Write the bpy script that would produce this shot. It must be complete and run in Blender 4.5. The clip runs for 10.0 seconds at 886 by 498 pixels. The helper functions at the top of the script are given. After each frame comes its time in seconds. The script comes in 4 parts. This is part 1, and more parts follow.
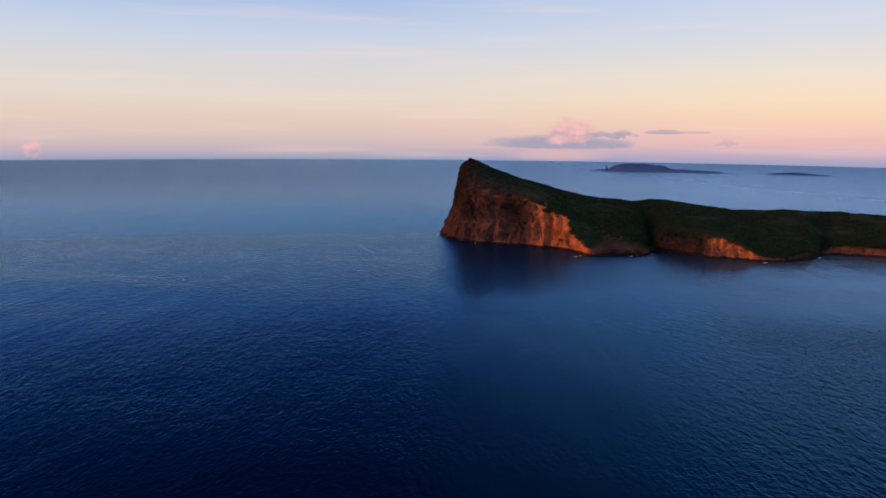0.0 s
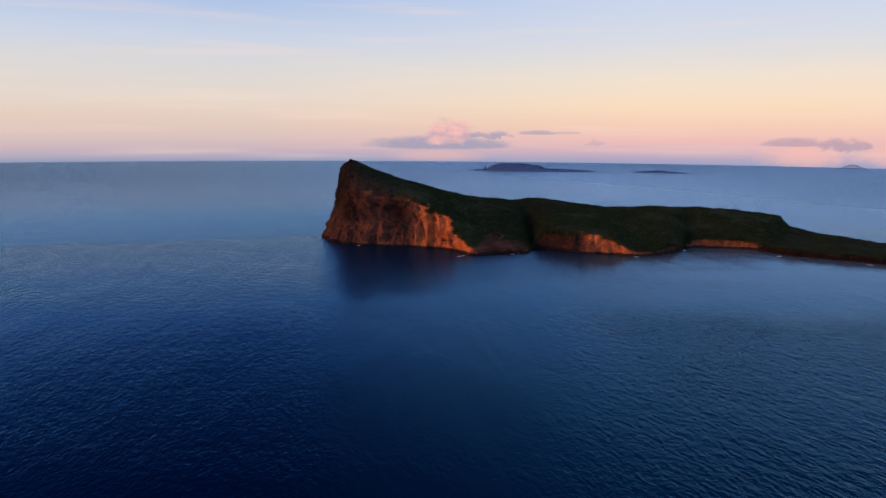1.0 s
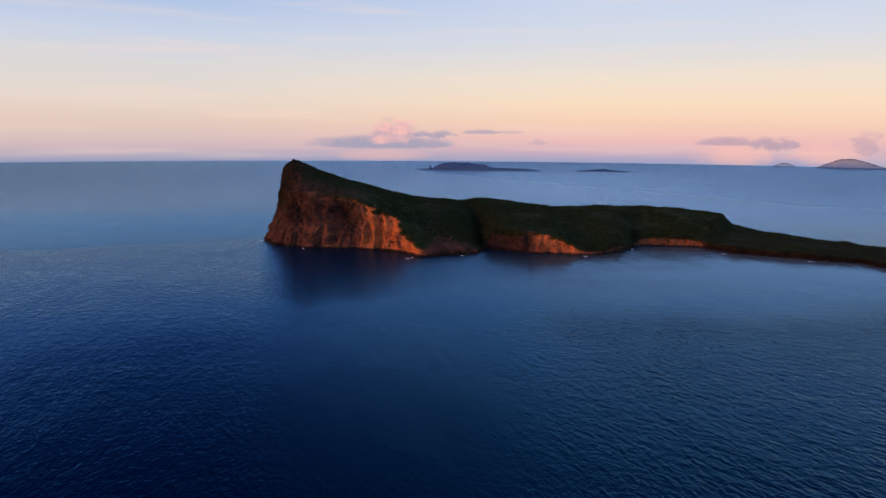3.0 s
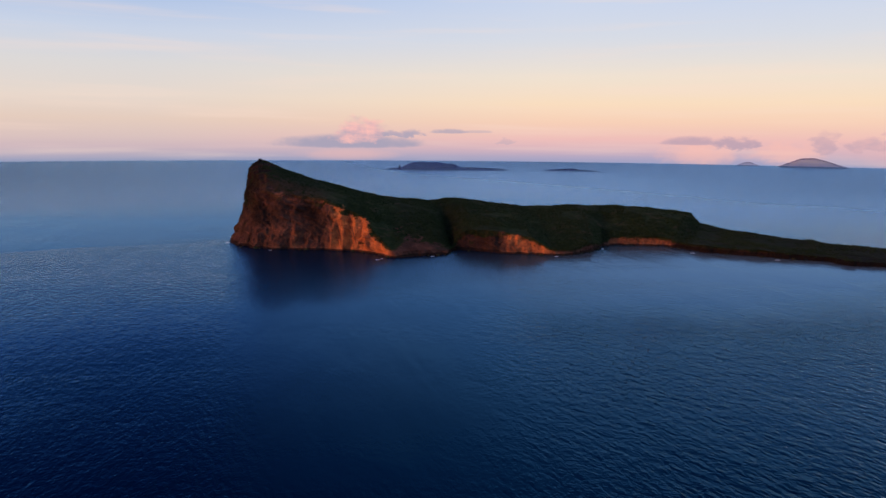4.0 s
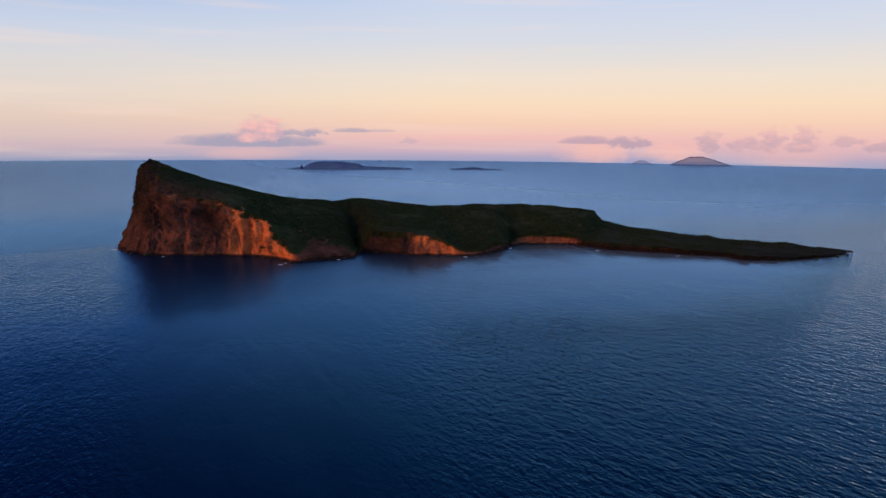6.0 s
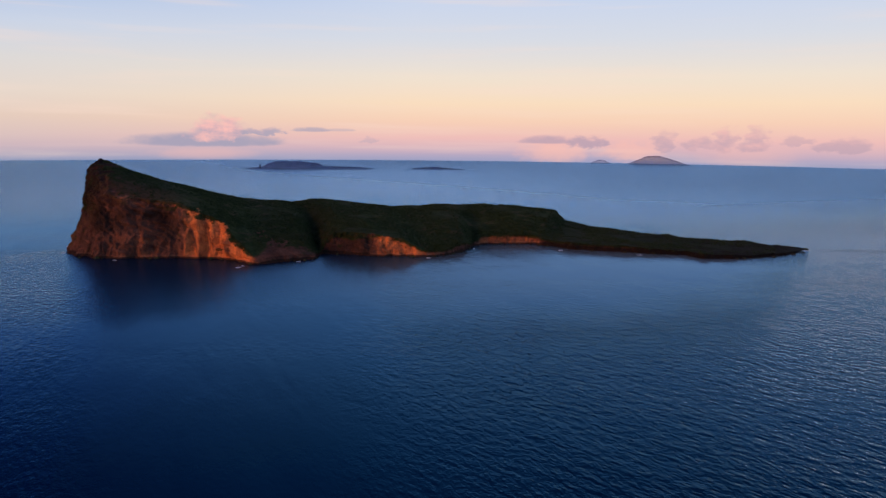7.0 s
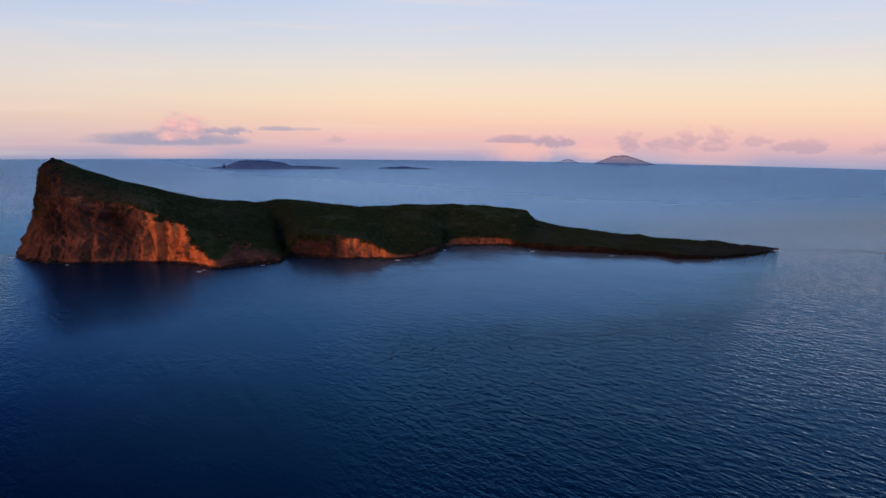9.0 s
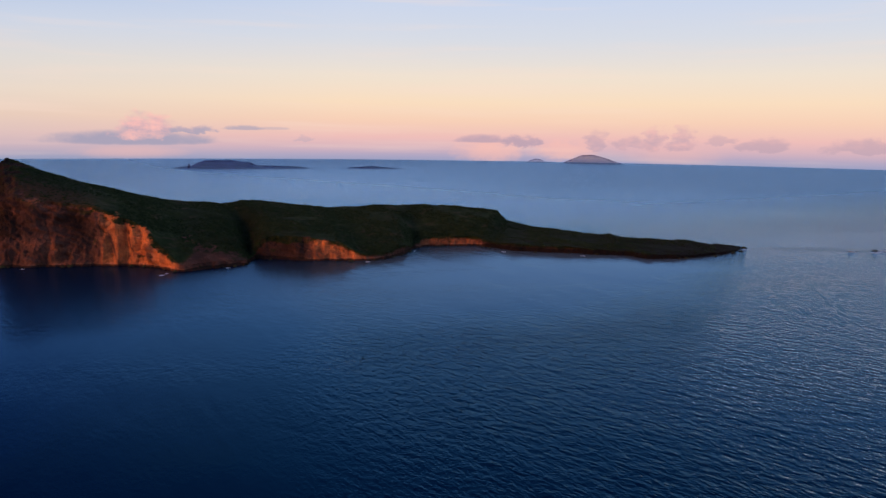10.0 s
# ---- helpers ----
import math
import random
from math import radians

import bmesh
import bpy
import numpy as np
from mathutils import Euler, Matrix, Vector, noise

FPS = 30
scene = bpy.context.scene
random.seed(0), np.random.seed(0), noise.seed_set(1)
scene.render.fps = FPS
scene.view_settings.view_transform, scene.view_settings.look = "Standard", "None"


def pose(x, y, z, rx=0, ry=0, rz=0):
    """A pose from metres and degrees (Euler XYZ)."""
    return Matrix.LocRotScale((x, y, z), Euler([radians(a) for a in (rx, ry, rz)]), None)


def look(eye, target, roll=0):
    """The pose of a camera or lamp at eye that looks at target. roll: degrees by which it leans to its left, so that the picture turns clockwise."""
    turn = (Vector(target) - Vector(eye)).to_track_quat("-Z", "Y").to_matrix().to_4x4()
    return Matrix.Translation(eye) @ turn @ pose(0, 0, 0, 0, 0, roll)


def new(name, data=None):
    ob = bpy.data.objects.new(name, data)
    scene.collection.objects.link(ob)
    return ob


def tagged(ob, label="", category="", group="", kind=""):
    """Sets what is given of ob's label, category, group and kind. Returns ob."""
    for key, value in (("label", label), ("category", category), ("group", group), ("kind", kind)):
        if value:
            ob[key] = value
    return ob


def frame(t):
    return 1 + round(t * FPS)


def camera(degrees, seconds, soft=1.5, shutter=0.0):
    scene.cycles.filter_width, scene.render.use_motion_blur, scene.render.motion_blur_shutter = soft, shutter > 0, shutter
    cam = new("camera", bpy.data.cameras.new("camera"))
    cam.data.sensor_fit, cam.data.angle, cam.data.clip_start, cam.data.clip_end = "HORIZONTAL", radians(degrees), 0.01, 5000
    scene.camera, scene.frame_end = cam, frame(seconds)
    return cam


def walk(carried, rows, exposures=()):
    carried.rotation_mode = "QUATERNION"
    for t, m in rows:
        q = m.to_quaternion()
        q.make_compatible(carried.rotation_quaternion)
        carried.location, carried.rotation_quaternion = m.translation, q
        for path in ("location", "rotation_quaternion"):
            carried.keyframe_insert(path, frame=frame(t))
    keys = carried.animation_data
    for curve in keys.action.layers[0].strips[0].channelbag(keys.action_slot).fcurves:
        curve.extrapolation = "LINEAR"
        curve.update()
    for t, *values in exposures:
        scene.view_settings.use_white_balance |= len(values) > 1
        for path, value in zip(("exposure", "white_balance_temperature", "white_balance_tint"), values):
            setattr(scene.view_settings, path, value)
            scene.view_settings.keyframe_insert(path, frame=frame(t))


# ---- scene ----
# ---------------------------------------------------------------- camera
cam = camera(64.37, 10.0, soft=1.5)
PATH = [
    (0.0, pose(0.00, 0.00, 170.0, 80.827, -0.489, 0.079)),
    (0.2, pose(-0.28, 2.07, 170.0, 80.875, -0.452, -1.736)),
    (0.3, pose(-0.41, 3.12, 170.0, 80.894, -0.438, -2.794)),
    (0.4, pose(-0.53, 4.17, 170.0, 80.910, -0.426, -4.944)),
    (0.5, pose(-0.64, 5.24, 170.0, 80.937, -0.402, -6.655)),
    (0.7, pose(-0.82, 7.39, 170.0, 80.946, -0.398, -9.487)),
    (1.0, pose(-1.03, 10.68, 170.0, 80.951, -0.397, -9.595)),
    (1.5, pose(-1.19, 16.30, 170.0, 80.978, -0.361, -10.064)),
    (2.0, pose(-1.13, 22.07, 170.0, 80.971, -0.364, -11.462)),
    (2.5, pose(-0.84, 28.00, 170.0, 80.935, -0.395, -12.677)),
    (2.7, pose(-0.66, 30.40, 170.0, 80.933, -0.388, -13.247)),
    (3.8, pose(0.91, 43.93, 170.0, 80.889, -0.423, -16.106)),
    (4.0, pose(1.30, 46.43, 170.0, 80.892, -0.427, -16.614)),
    (4.5, pose(2.42, 52.73, 170.0, 80.869, -0.447, -17.749)),
    (5.0, pose(3.72, 59.09, 170.0, 80.861, -0.451, -18.725)),
    (5.3, pose(4.60, 62.92, 170.0, 80.863, -0.475, -19.636)),
    (5.5, pose(5.22, 65.47, 170.0, 80.855, -0.487, -20.671)),
    (5.7, pose(5.87, 68.03, 169.93, 80.865, -0.492, -22.314)),
    (5.8, pose(6.20, 69.31, 169.90, 80.866, -0.496, -23.334)),
    (6.0, pose(6.89, 71.87, 169.83, 80.878, -0.515, -24.379)),
    (6.2, pose(7.61, 74.43, 169.76, 80.870, -0.516, -25.606)),
    (7.3, pose(12.04, 88.42, 169.38, 80.870, -0.587, -27.851)),
    (7.5, pose(12.93, 90.94, 169.31, 80.869, -0.590, -28.218)),
    (8.0, pose(15.26, 97.19, 169.14, 80.858, -0.655, -29.150)),
    (8.5, pose(17.74, 103.36, 168.97, 80.839, -0.685, -29.711)),
    (9.0, pose(20.36, 109.43, 168.80, 80.842, -0.692, -30.202)),
    (9.5, pose(23.12, 115.38, 168.80, 80.828, -0.747, -31.417)),
    (9.7, pose(24.26, 117.73, 168.80, 80.827, -0.735, -31.974)),
    (10.0, pose(26.00, 121.20, 168.80, 80.833, -0.726, -32.705)),
]
walk(cam, PATH)

# ---------------------------------------------------------------- world, sun
SUN_AZ, SUN_EL = -94.0, 5.0          # degrees clockwise from +y, and above the horizon
world = bpy.data.worlds.new("dusk_sky")
scene.world = world
world.use_nodes = True


def tree_of(owner):
    owner.node_tree.nodes.clear()
    return owner.node_tree.nodes, owner.node_tree.links


def srgb(r, g, b):
    """Linear colour from display values of 0 to 255."""
    return tuple(((v / 255 + 0.055) / 1.055) ** 2.4 if v > 10 else v / 255 / 12.92 for v in (r, g, b)) + (1.0,)


def ramp(nodes, links, source, stops, smooth=False):
    node = nodes.new("ShaderNodeValToRGB")
    node.color_ramp.interpolation = "EASE" if smooth else "LINEAR"
    marks = node.color_ramp.elements
    while len(marks) > 1:
        marks.remove(marks[-1])
    marks[0].position, marks[0].color = stops[0]
    for place, colour in stops[1:]:
        marks.new(place).color = colour
    links.new(source, node.inputs[0])
    return node.outputs[0]


def maths(nodes, links, kind, a, b=None, clamp=False):
    node = nodes.new("ShaderNodeMath")
    node.operation, node.use_clamp = kind, clamp
    for slot, value in zip(node.inputs, (a, b)):
        if value is None:
            continue
        if isinstance(value, (int, float)):
            slot.default_value = value
        else:
            links.new(value, slot)
    return node.outputs[0]


def mixed(nodes, links, factor, a, b, kind="MIX"):
    node = nodes.new("ShaderNodeMix")
    node.data_type, node.blend_type = "RGBA", kind
    for slot, value in ((node.inputs["Factor"], factor), (node.inputs[6], a), (node.inputs[7], b)):
        if isinstance(value, (int, float, tuple)):
            slot.default_value = value
        else:
            links.new(value, slot)
    return node.outputs[2]


# low evening clouds: degrees clockwise from +y and above eye level of the base, half width, height, share of pink, density
CLOUDS = [(9.3, -0.72, 7.0, 1.0, 0.0, 0.95), (10.0, -0.1, 2.6, 1.8, 1.0, 1.0), (13.3, 0.10, 2.3, 0.6, 0.25, 0.85),
          (17.2, 0.30, 1.6, 0.35, 0.0, 0.7), (19.2, 0.32, 1.7, 0.22, 0.0, 0.4), (21.8, -0.52, 1.1, 0.4, 0.3, 0.35), (36.0, -0.38, 2.6, 0.62, 0.2, 0.8),
          (39.2, -0.55, 1.9, 0.85, 0.15, 0.85), (44.9, -0.65, 1.2, 1.4, 0.3, 0.6), (47.6, -0.60, 1.6, 0.85, 0.5, 0.6),
          (49.2, -0.55, 0.95, 1.7, 0.6, 0.7), (51.3, -0.60, 1.2, 1.8, 0.6, 0.7), (57.0, -0.65, 2.1, 0.95, 0.2, 0.6)]
FAR_CLOUDS = [(53.9, -0.3, 1.2, 0.7, 0.2, 0.45), (63.5, -0.7, 3.0, 1.0, 0.2, 0.6), (-30.2, -1.5, 0.6, 1.0, 1.0, 0.6)]
# peach glow of thin vapour round them, in the same terms
VAPOUR = [(36.5, -1.2, 3.4, 1.2, 1.0, 0.65), (42.5, -1.1, 3.2, 1.0, 1.0, 0.6), (50.5, -1.3, 5.0, 1.0, 1.0, 0.35), (9.0, -1.5, 5.0, 0.6, 1.0, 0.4)]


def build_world():
    nodes, links = tree_of(world)
    place = nodes.new("ShaderNodeTexCoord")
    split = nodes.new("ShaderNodeSeparateXYZ")
    links.new(place.outputs["Generated"], split.inputs[0])
    # height above the level, stretched so that the low bands get room
    level = maths(nodes, links, "ADD", split.outputs[2], 0.04)
    level = maths(nodes, links, "MAXIMUM", level, 0.0)
    level = maths(nodes, links, "POWER", level, 0.5)
    up = lambda z: math.sqrt(max(z + 0.04, 0.0))
    cool = ramp(nodes, links, level, [
        (up(-0.034), srgb(146, 156, 188)), (up(-0.027), srgb(178, 170, 190)), (up(-0.015), srgb(206, 183, 190)), (up(-0.003), srgb(218, 194, 191)),
        (up(0.02), srgb(228, 204, 190)), (up(0.05), srgb(229, 215, 205)), (up(0.09), srgb(219, 216, 216)),
        (up(0.13), srgb(201, 211, 230)), (up(0.20), srgb(158, 186, 230)), (up(0.30), srgb(84, 120, 182)),
        (up(0.42), srgb(54, 86, 142)), (up(0.6), srgb(52, 83, 138)), (up(0.95), srgb(50, 78, 130))])
    warm = ramp(nodes, links, level, [
        (up(-0.034), srgb(156, 160, 194)), (up(-0.027), srgb(180, 168, 194)), (up(-0.016), srgb(216, 180, 190)), (up(-0.003), srgb(238, 190, 186)),
        (up(0.02), srgb(247, 208, 184)), (up(0.045), srgb(249, 221, 192)), (up(0.08), srgb(239, 225, 209)),
        (up(0.13), srgb(215, 219, 229)), (up(0.20), srgb(196, 211, 239)), (up(0.30), srgb(200, 215, 241)),
        (up(0.42), srgb(198, 214, 241)), (up(0.6), srgb(165, 190, 230)), (up(0.95), srgb(50, 78, 130))])
    # the antitwilight side, to the east, is the warmer one
    east = nodes.new("ShaderNodeMapRange")
    east.inputs[1].default_value, east.inputs[2].default_value = -0.1, 0.42
    links.new(split.outputs[0], east.inputs[0])
    bands = mixed(nodes, links, east.outputs[0], cool, warm)
    # faint high streaks of cirrus
    stretch = nodes.new("ShaderNodeMapping")
    stretch.inputs["Scale"].default_value = (2.0, 2.0, 34.0)
    links.new(place.outputs["Generated"], stretch.inputs[0])
    streak = nodes.new("ShaderNodeTexNoise")
    streak.inputs["Scale"].default_value, streak.inputs["Detail"].default_value = 1.6, 5.0
    links.new(stretch.outputs[0], streak.inputs["Vector"])
    veil = ramp(nodes, links, streak.outputs[0], [(0.5, (0, 0, 0, 1)), (0.78, (0.32, 0.32, 0.32, 1))], True)
    bands = mixed(nodes, links, veil, bands, srgb(250, 222, 206))
    # clouds, in degrees of azimuth and rise
    az = maths(nodes, links, "MULTIPLY", maths(nodes, links, "ARCTAN2", split.outputs[0], split.outputs[1]), 57.2958)
    el = maths(nodes, links, "MULTIPLY", split.outputs[2], 57.2958)
    spot = nodes.new("ShaderNodeCombineXYZ")
    links.new(az, spot.inputs[0])
    links.new(maths(nodes, links, "MULTIPLY", el, 1.8), spot.inputs[1])

    def billow(scale, detail, rough, shift=(0, 0, 0)):
        moved = nodes.new("ShaderNodeVectorMath")
        moved.inputs[1].default_value = shift
        links.new(spot.outputs[0], moved.inputs[0])
        node = nodes.new("ShaderNodeTexNoise")
        node.inputs["Scale"].default_value, node.inputs["Detail"].default_value, node.inputs["Roughness"].default_value = scale, detail, rough
        links.new(moved.outputs[0], node.inputs["Vector"])
        return node.outputs[0]

    lump = billow(0.75, 5.0, 0.55)
    rough = maths(nodes, links, "MULTIPLY", maths(nodes, links, "SUBTRACT", lump, 0.5), 3.0)
    # the outlines drift in loose folds; long layers keep a flat base
    level_el = el
    az = maths(nodes, links, "ADD", az, maths(nodes, links, "MULTIPLY", maths(nodes, links, "SUBTRACT", billow(0.55, 4.0, 0.6, (31, 7, 0)), 0.5), 3.2))
    el = maths(nodes, links, "ADD", el, maths(nodes, links, "MULTIPLY", maths(nodes, links, "SUBTRACT", billow(0.7, 4.0, 0.6, (3, 57, 0)), 0.5), 1.3))
    # sides of the billows that face the afterglow, above and to the west
    relief = maths(nodes, links, "MULTIPLY", maths(nodes, links, "SUBTRACT", lump, billow(0.75, 5.0, 0.55, (-0.25, 0.5, 0))), 1.8)
    for a, e, half, tall, pink, dense in VAPOUR + CLOUDS + FAR_CLOUDS:
        thin = (a, e, half, tall, pink, dense) in VAPOUR
        across = maths(nodes, links, "DIVIDE", maths(nodes, links, "SUBTRACT", az, a), half)
        rise = maths(nodes, links, "DIVIDE", maths(nodes, links, "SUBTRACT", level_el if half > 4 * tall else el, e), tall)
        above = maths(nodes, links, "MAXIMUM", rise, 0.0)
        below = maths(nodes, links, "MULTIPLY", maths(nodes, links, "MINIMUM", rise, 0.0), 1.0 if thin else 3.0)
        far = maths(nodes, links, "ADD", maths(nodes, links, "MULTIPLY", across, across),
                    maths(nodes, links, "ADD", maths(nodes, links, "MULTIPLY", above, above), maths(nodes, links, "MULTIPLY", below, below)))
        thick = maths(nodes, links, "ADD", maths(nodes, links, "SUBTRACT", 0.95, far), maths(nodes, links, "MULTIPLY", rough, 0.0 if thin else 0.2 if half > 4 * tall else 0.42))
        mask = nodes.new("ShaderNodeMapRange")
        mask.interpolation_type = "SMOOTHSTEP"
        mask.inputs[1].default_value, mask.inputs[2].default_value = 0.0, 1.1 if thin else 0.75
        mask.inputs[4].default_value = dense
        links.new(thick, mask.inputs[0])
        inside = nodes.new("ShaderNodeMapRange")
        inside.inputs[1].default_value, inside.inputs[2].default_value, inside.inputs[3].default_value, inside.inputs[4].default_value = 1.2, 2.6, 1.0, 0.0
        links.new(far, inside.inputs[0])
        body = maths(nodes, links, "MULTIPLY", mask.outputs[0], inside.outputs[0])
        if thin:
            colour = srgb(255, 194, 178)
        else:
            lit = maths(nodes, links, "ADD", maths(nodes, links, "MULTIPLY", above, 0.35), maths(nodes, links, "MULTIPLY", relief, 0.3 + 0.7 * pink))
            lit = maths(nodes, links, "ADD", lit, pink * 0.78 - 0.25, True)
            colour = mixed(nodes, links, lit, srgb(168, 162, 184) if a < 30 else srgb(186, 161, 178), srgb(255, 194, 186))
        bands = mixed(nodes, links, body, bands, colour)
    glow = nodes.new("ShaderNodeBackground")
    links.new(bands, glow.inputs[0])
    glow.inputs[1].default_value = 1.0
    sky = nodes.new("ShaderNodeTexSky")
    sky.sky_type, sky.sun_disc = "NISHITA", False
    sky.sun_elevation, sky.sun_rotation = radians(2.0), radians(SUN_AZ)
    low = nodes.new("ShaderNodeBackground")
    links.new(sky.outputs[0], low.inputs[0])
    low.inputs[1].default_value = 0.004
    both = nodes.new("ShaderNodeAddShader")
    links.new(glow.outputs[0], both.inputs[0])
    links.new(low.outputs[0], both.inputs[1])
    out = nodes.new("ShaderNodeOutputWorld")
    links.new(both.outputs[0], out.inputs[0])


build_world()

sun = new("low_sun", bpy.data.lights.new("low_sun", "SUN"))
sun.data.energy, sun.data.angle, sun.data.color = 3.7, radians(36.0), (1.0, 0.39, 0.16)
_toward = Vector((math.sin(radians(SUN_AZ)) * math.cos(radians(SUN_EL)),
                  math.cos(radians(SUN_AZ)) * math.cos(radians(SUN_EL)), math.sin(radians(SUN_EL))))
sun.matrix_world = look((_toward * 400), (0, 0, 0))


# ---------------------------------------------------------------- materials
def material(name):
    m = bpy.data.materials.new(name)
    m.use_nodes = True
    nodes, links = tree_of(m)
    out = nodes.new("ShaderNodeOutputMaterial")
    skin = nodes.new("ShaderNodeBsdfPrincipled")
    links.new(skin.outputs[0], out.inputs[0])
    return m, nodes, links, skin, out


def grain(nodes, links, scale, detail=4.0, rough=0.55, squeeze=(1, 1, 1), turn=(0, 0, 0), warp=0.0):
    """Noise in metres of the world: scale is cells per metre, squeeze stretches it."""
    place = nodes.new("ShaderNodeNewGeometry")
    mapping = nodes.new("ShaderNodeMapping")
    mapping.vector_type = "TEXTURE"
    mapping.inputs["Rotation"].default_value = [radians(a) for a in turn]
    mapping.inputs["Scale"].default_value = squeeze
    links.new(place.outputs["Position"], mapping.inputs[0])
    node = nodes.new("ShaderNodeTexNoise")
    node.inputs["Scale"].default_value, node.inputs["Detail"].default_value = scale, detail
    node.inputs["Roughness"].default_value, node.inputs["Distortion"].default_value = rough, warp
    links.new(mapping.outputs[0], node.inputs["Vector"])
    return node.outputs[0]


def bumped(nodes, links, skin, height, strength, distance, under=None):
    node = nodes.new("ShaderNodeBump")
    node.inputs["Strength"].default_value, node.inputs["Distance"].default_value = strength, distance
    links.new(height, node.inputs["Height"])
    if under is not None:
        links.new(under, node.inputs["Normal"])
    if skin is not None:
        links.new(node.outputs[0], skin.inputs["Normal"])
    return node.outputs[0]


def sea_material():
    m, nodes, links, skin, out = material("deep_sea_water")
    patch = grain(nodes, links, 0.0045, 3.0, 0.5, (1.0, 2.0, 1), (0, 0, 70), 0.6)
    # the lee of the island, past the current line, lies smoother
    place = nodes.new("ShaderNodeNewGeometry")
    split = nodes.new("ShaderNodeSeparateXYZ")
    links.new(place.outputs["Position"], split.inputs[0])
    wander = maths(nodes, links, "MULTIPLY", maths(nodes, links, "SUBTRACT", grain(nodes, links, 0.011, 3.0, 0.5), 0.5), 70.0)
    west = maths(nodes, links, "MULTIPLY", maths(nodes, links, "MINIMUM", split.outputs[0], 0.0), -0.17)
    east = maths(nodes, links, "MULTIPLY", maths(nodes, links, "MAXIMUM", split.outputs[0], 0.0), 0.45)
    lee = maths(nodes, links, "ADD", maths(nodes, links, "ADD", split.outputs[1], wander), maths(nodes, links, "ADD", west, east))
    calm = nodes.new("ShaderNodeMapRange")
    calm.interpolation_type = "SMOOTHSTEP"
    calm.inputs[1].default_value, calm.inputs[2].default_value = 1225.0, 1300.0
    links.new(lee, calm.inputs[0])
    # past the low point in the east the lee ends
    ends = nodes.new("ShaderNodeMapRange")
    ends.interpolation_type = "SMOOTHSTEP"
    ends.inputs[1].default_value, ends.inputs[2].default_value, ends.inputs[3].default_value, ends.inputs[4].default_value = 650.0, 1050.0, 1.0, 0.25
    links.new(split.outputs[0], ends.inputs[0])
    calm_share = maths(nodes, links, "MULTIPLY", calm.outputs[0], ends.outputs[0])
    # a smooth pool in the bay below the slab
    px = maths(nodes, links, "DIVIDE", maths(nodes, links, "SUBTRACT", split.outputs[0], 570.0), 400.0)
    py = maths(nodes, links, "DIVIDE", maths(nodes, links, "SUBTRACT", maths(nodes, links, "ADD", split.outputs[1], wander), 790.0), 270.0)
    pool = maths(nodes, links, "ADD", maths(nodes, links, "MULTIPLY", px, px), maths(nodes, links, "MULTIPLY", py, py))
    pool = ramp(nodes, links, pool, [(0.1, (1, 1, 1, 1)), (1.0, (0, 0, 0, 1))], True)
    still = maths(nodes, links, "ADD", maths(nodes, links, "MULTIPLY", calm_share, 0.30), maths(nodes, links, "MULTIPLY", pool, 0.95))
    # the open sea to the north-west is windier again
    open_sea = nodes.new("ShaderNodeMapRange")
    open_sea.interpolation_type = "SMOOTHSTEP"
    open_sea.inputs[1].default_value, open_sea.inputs[2].default_value = 1500.0, 3400.0
    links.new(maths(nodes, links, "ADD", split.outputs[1], maths(nodes, links, "MULTIPLY", east, -1.4)), open_sea.inputs[0])
    still = maths(nodes, links, "SUBTRACT", still, maths(nodes, links, "MULTIPLY", open_sea.outputs[0], 1.3))
    # wind lanes, and the rippled seam of the current
    lane = grain(nodes, links, 0.0065, 4.0, 0.55, (5.0, 1.0, 1), (0, 0, -14), 0.4)
    still = maths(nodes, links, "ADD", still, maths(nodes, links, "MULTIPLY", maths(nodes, links, "SUBTRACT", lane, 0.5), 1.5))
    seam = nodes.new("ShaderNodeMapRange")
    seam.interpolation_type = "SMOOTHSTEP"
    seam.inputs[1].default_value, seam.inputs[2].default_value = 22.0, 4.0
    links.new(maths(nodes, links, "ABSOLUTE", maths(nodes, links, "SUBTRACT", lee, 1252.0)), seam.inputs[0])
    still = maths(nodes, links, "ADD", still, maths(nodes, links, "MULTIPLY", seam.outputs[0], maths(nodes, links, "MULTIPLY", lane, 1.4)))
    # sheltered water south of the headland
    near = nodes.new("ShaderNodeMapRange")
    near.interpolation_type = "SMOOTHSTEP"
    near.inputs[1].default_value, near.inputs[2].default_value = 1290.0, 1080.0
    links.new(maths(nodes, links, "ADD", split.outputs[1], wander), near.inputs[0])
    drift = maths(nodes, links, "MULTIPLY", wander, 0.3)
    side = nodes.new("ShaderNodeMapRange")
    side.interpolation_type = "SMOOTHSTEP"
    side.inputs[1].default_value, side.inputs[2].default_value = -22.0, 24.0
    links.new(maths(nodes, links, "ADD", split.outputs[0], drift), side.inputs[0])
    shelter = nodes.new("ShaderNodeMapRange")
    shelter.interpolation_type = "SMOOTHSTEP"
    shelter.inputs[1].default_value, shelter.inputs[2].default_value = 190.0, 70.0
    links.new(maths(nodes, links, "ADD", maths(nodes, links, "SUBTRACT", split.outputs[0], maths(nodes, links, "MULTIPLY", maths(nodes, links, "SUBTRACT", split.outputs[1], 343.0), 0.36)), maths(nodes, links, "MULTIPLY", wander, 0.6)), shelter.inputs[0])
    shelter = maths(nodes, links, "MULTIPLY", side.outputs[0], shelter.outputs[0])
    lull = ramp(nodes, links, maths(nodes, links, "MULTIPLY", split.outputs[1], 0.001), [(0.42, (0.87, 0.87, 0.87, 1)), (0.9, (0.78, 0.78, 0.78, 1))], True)
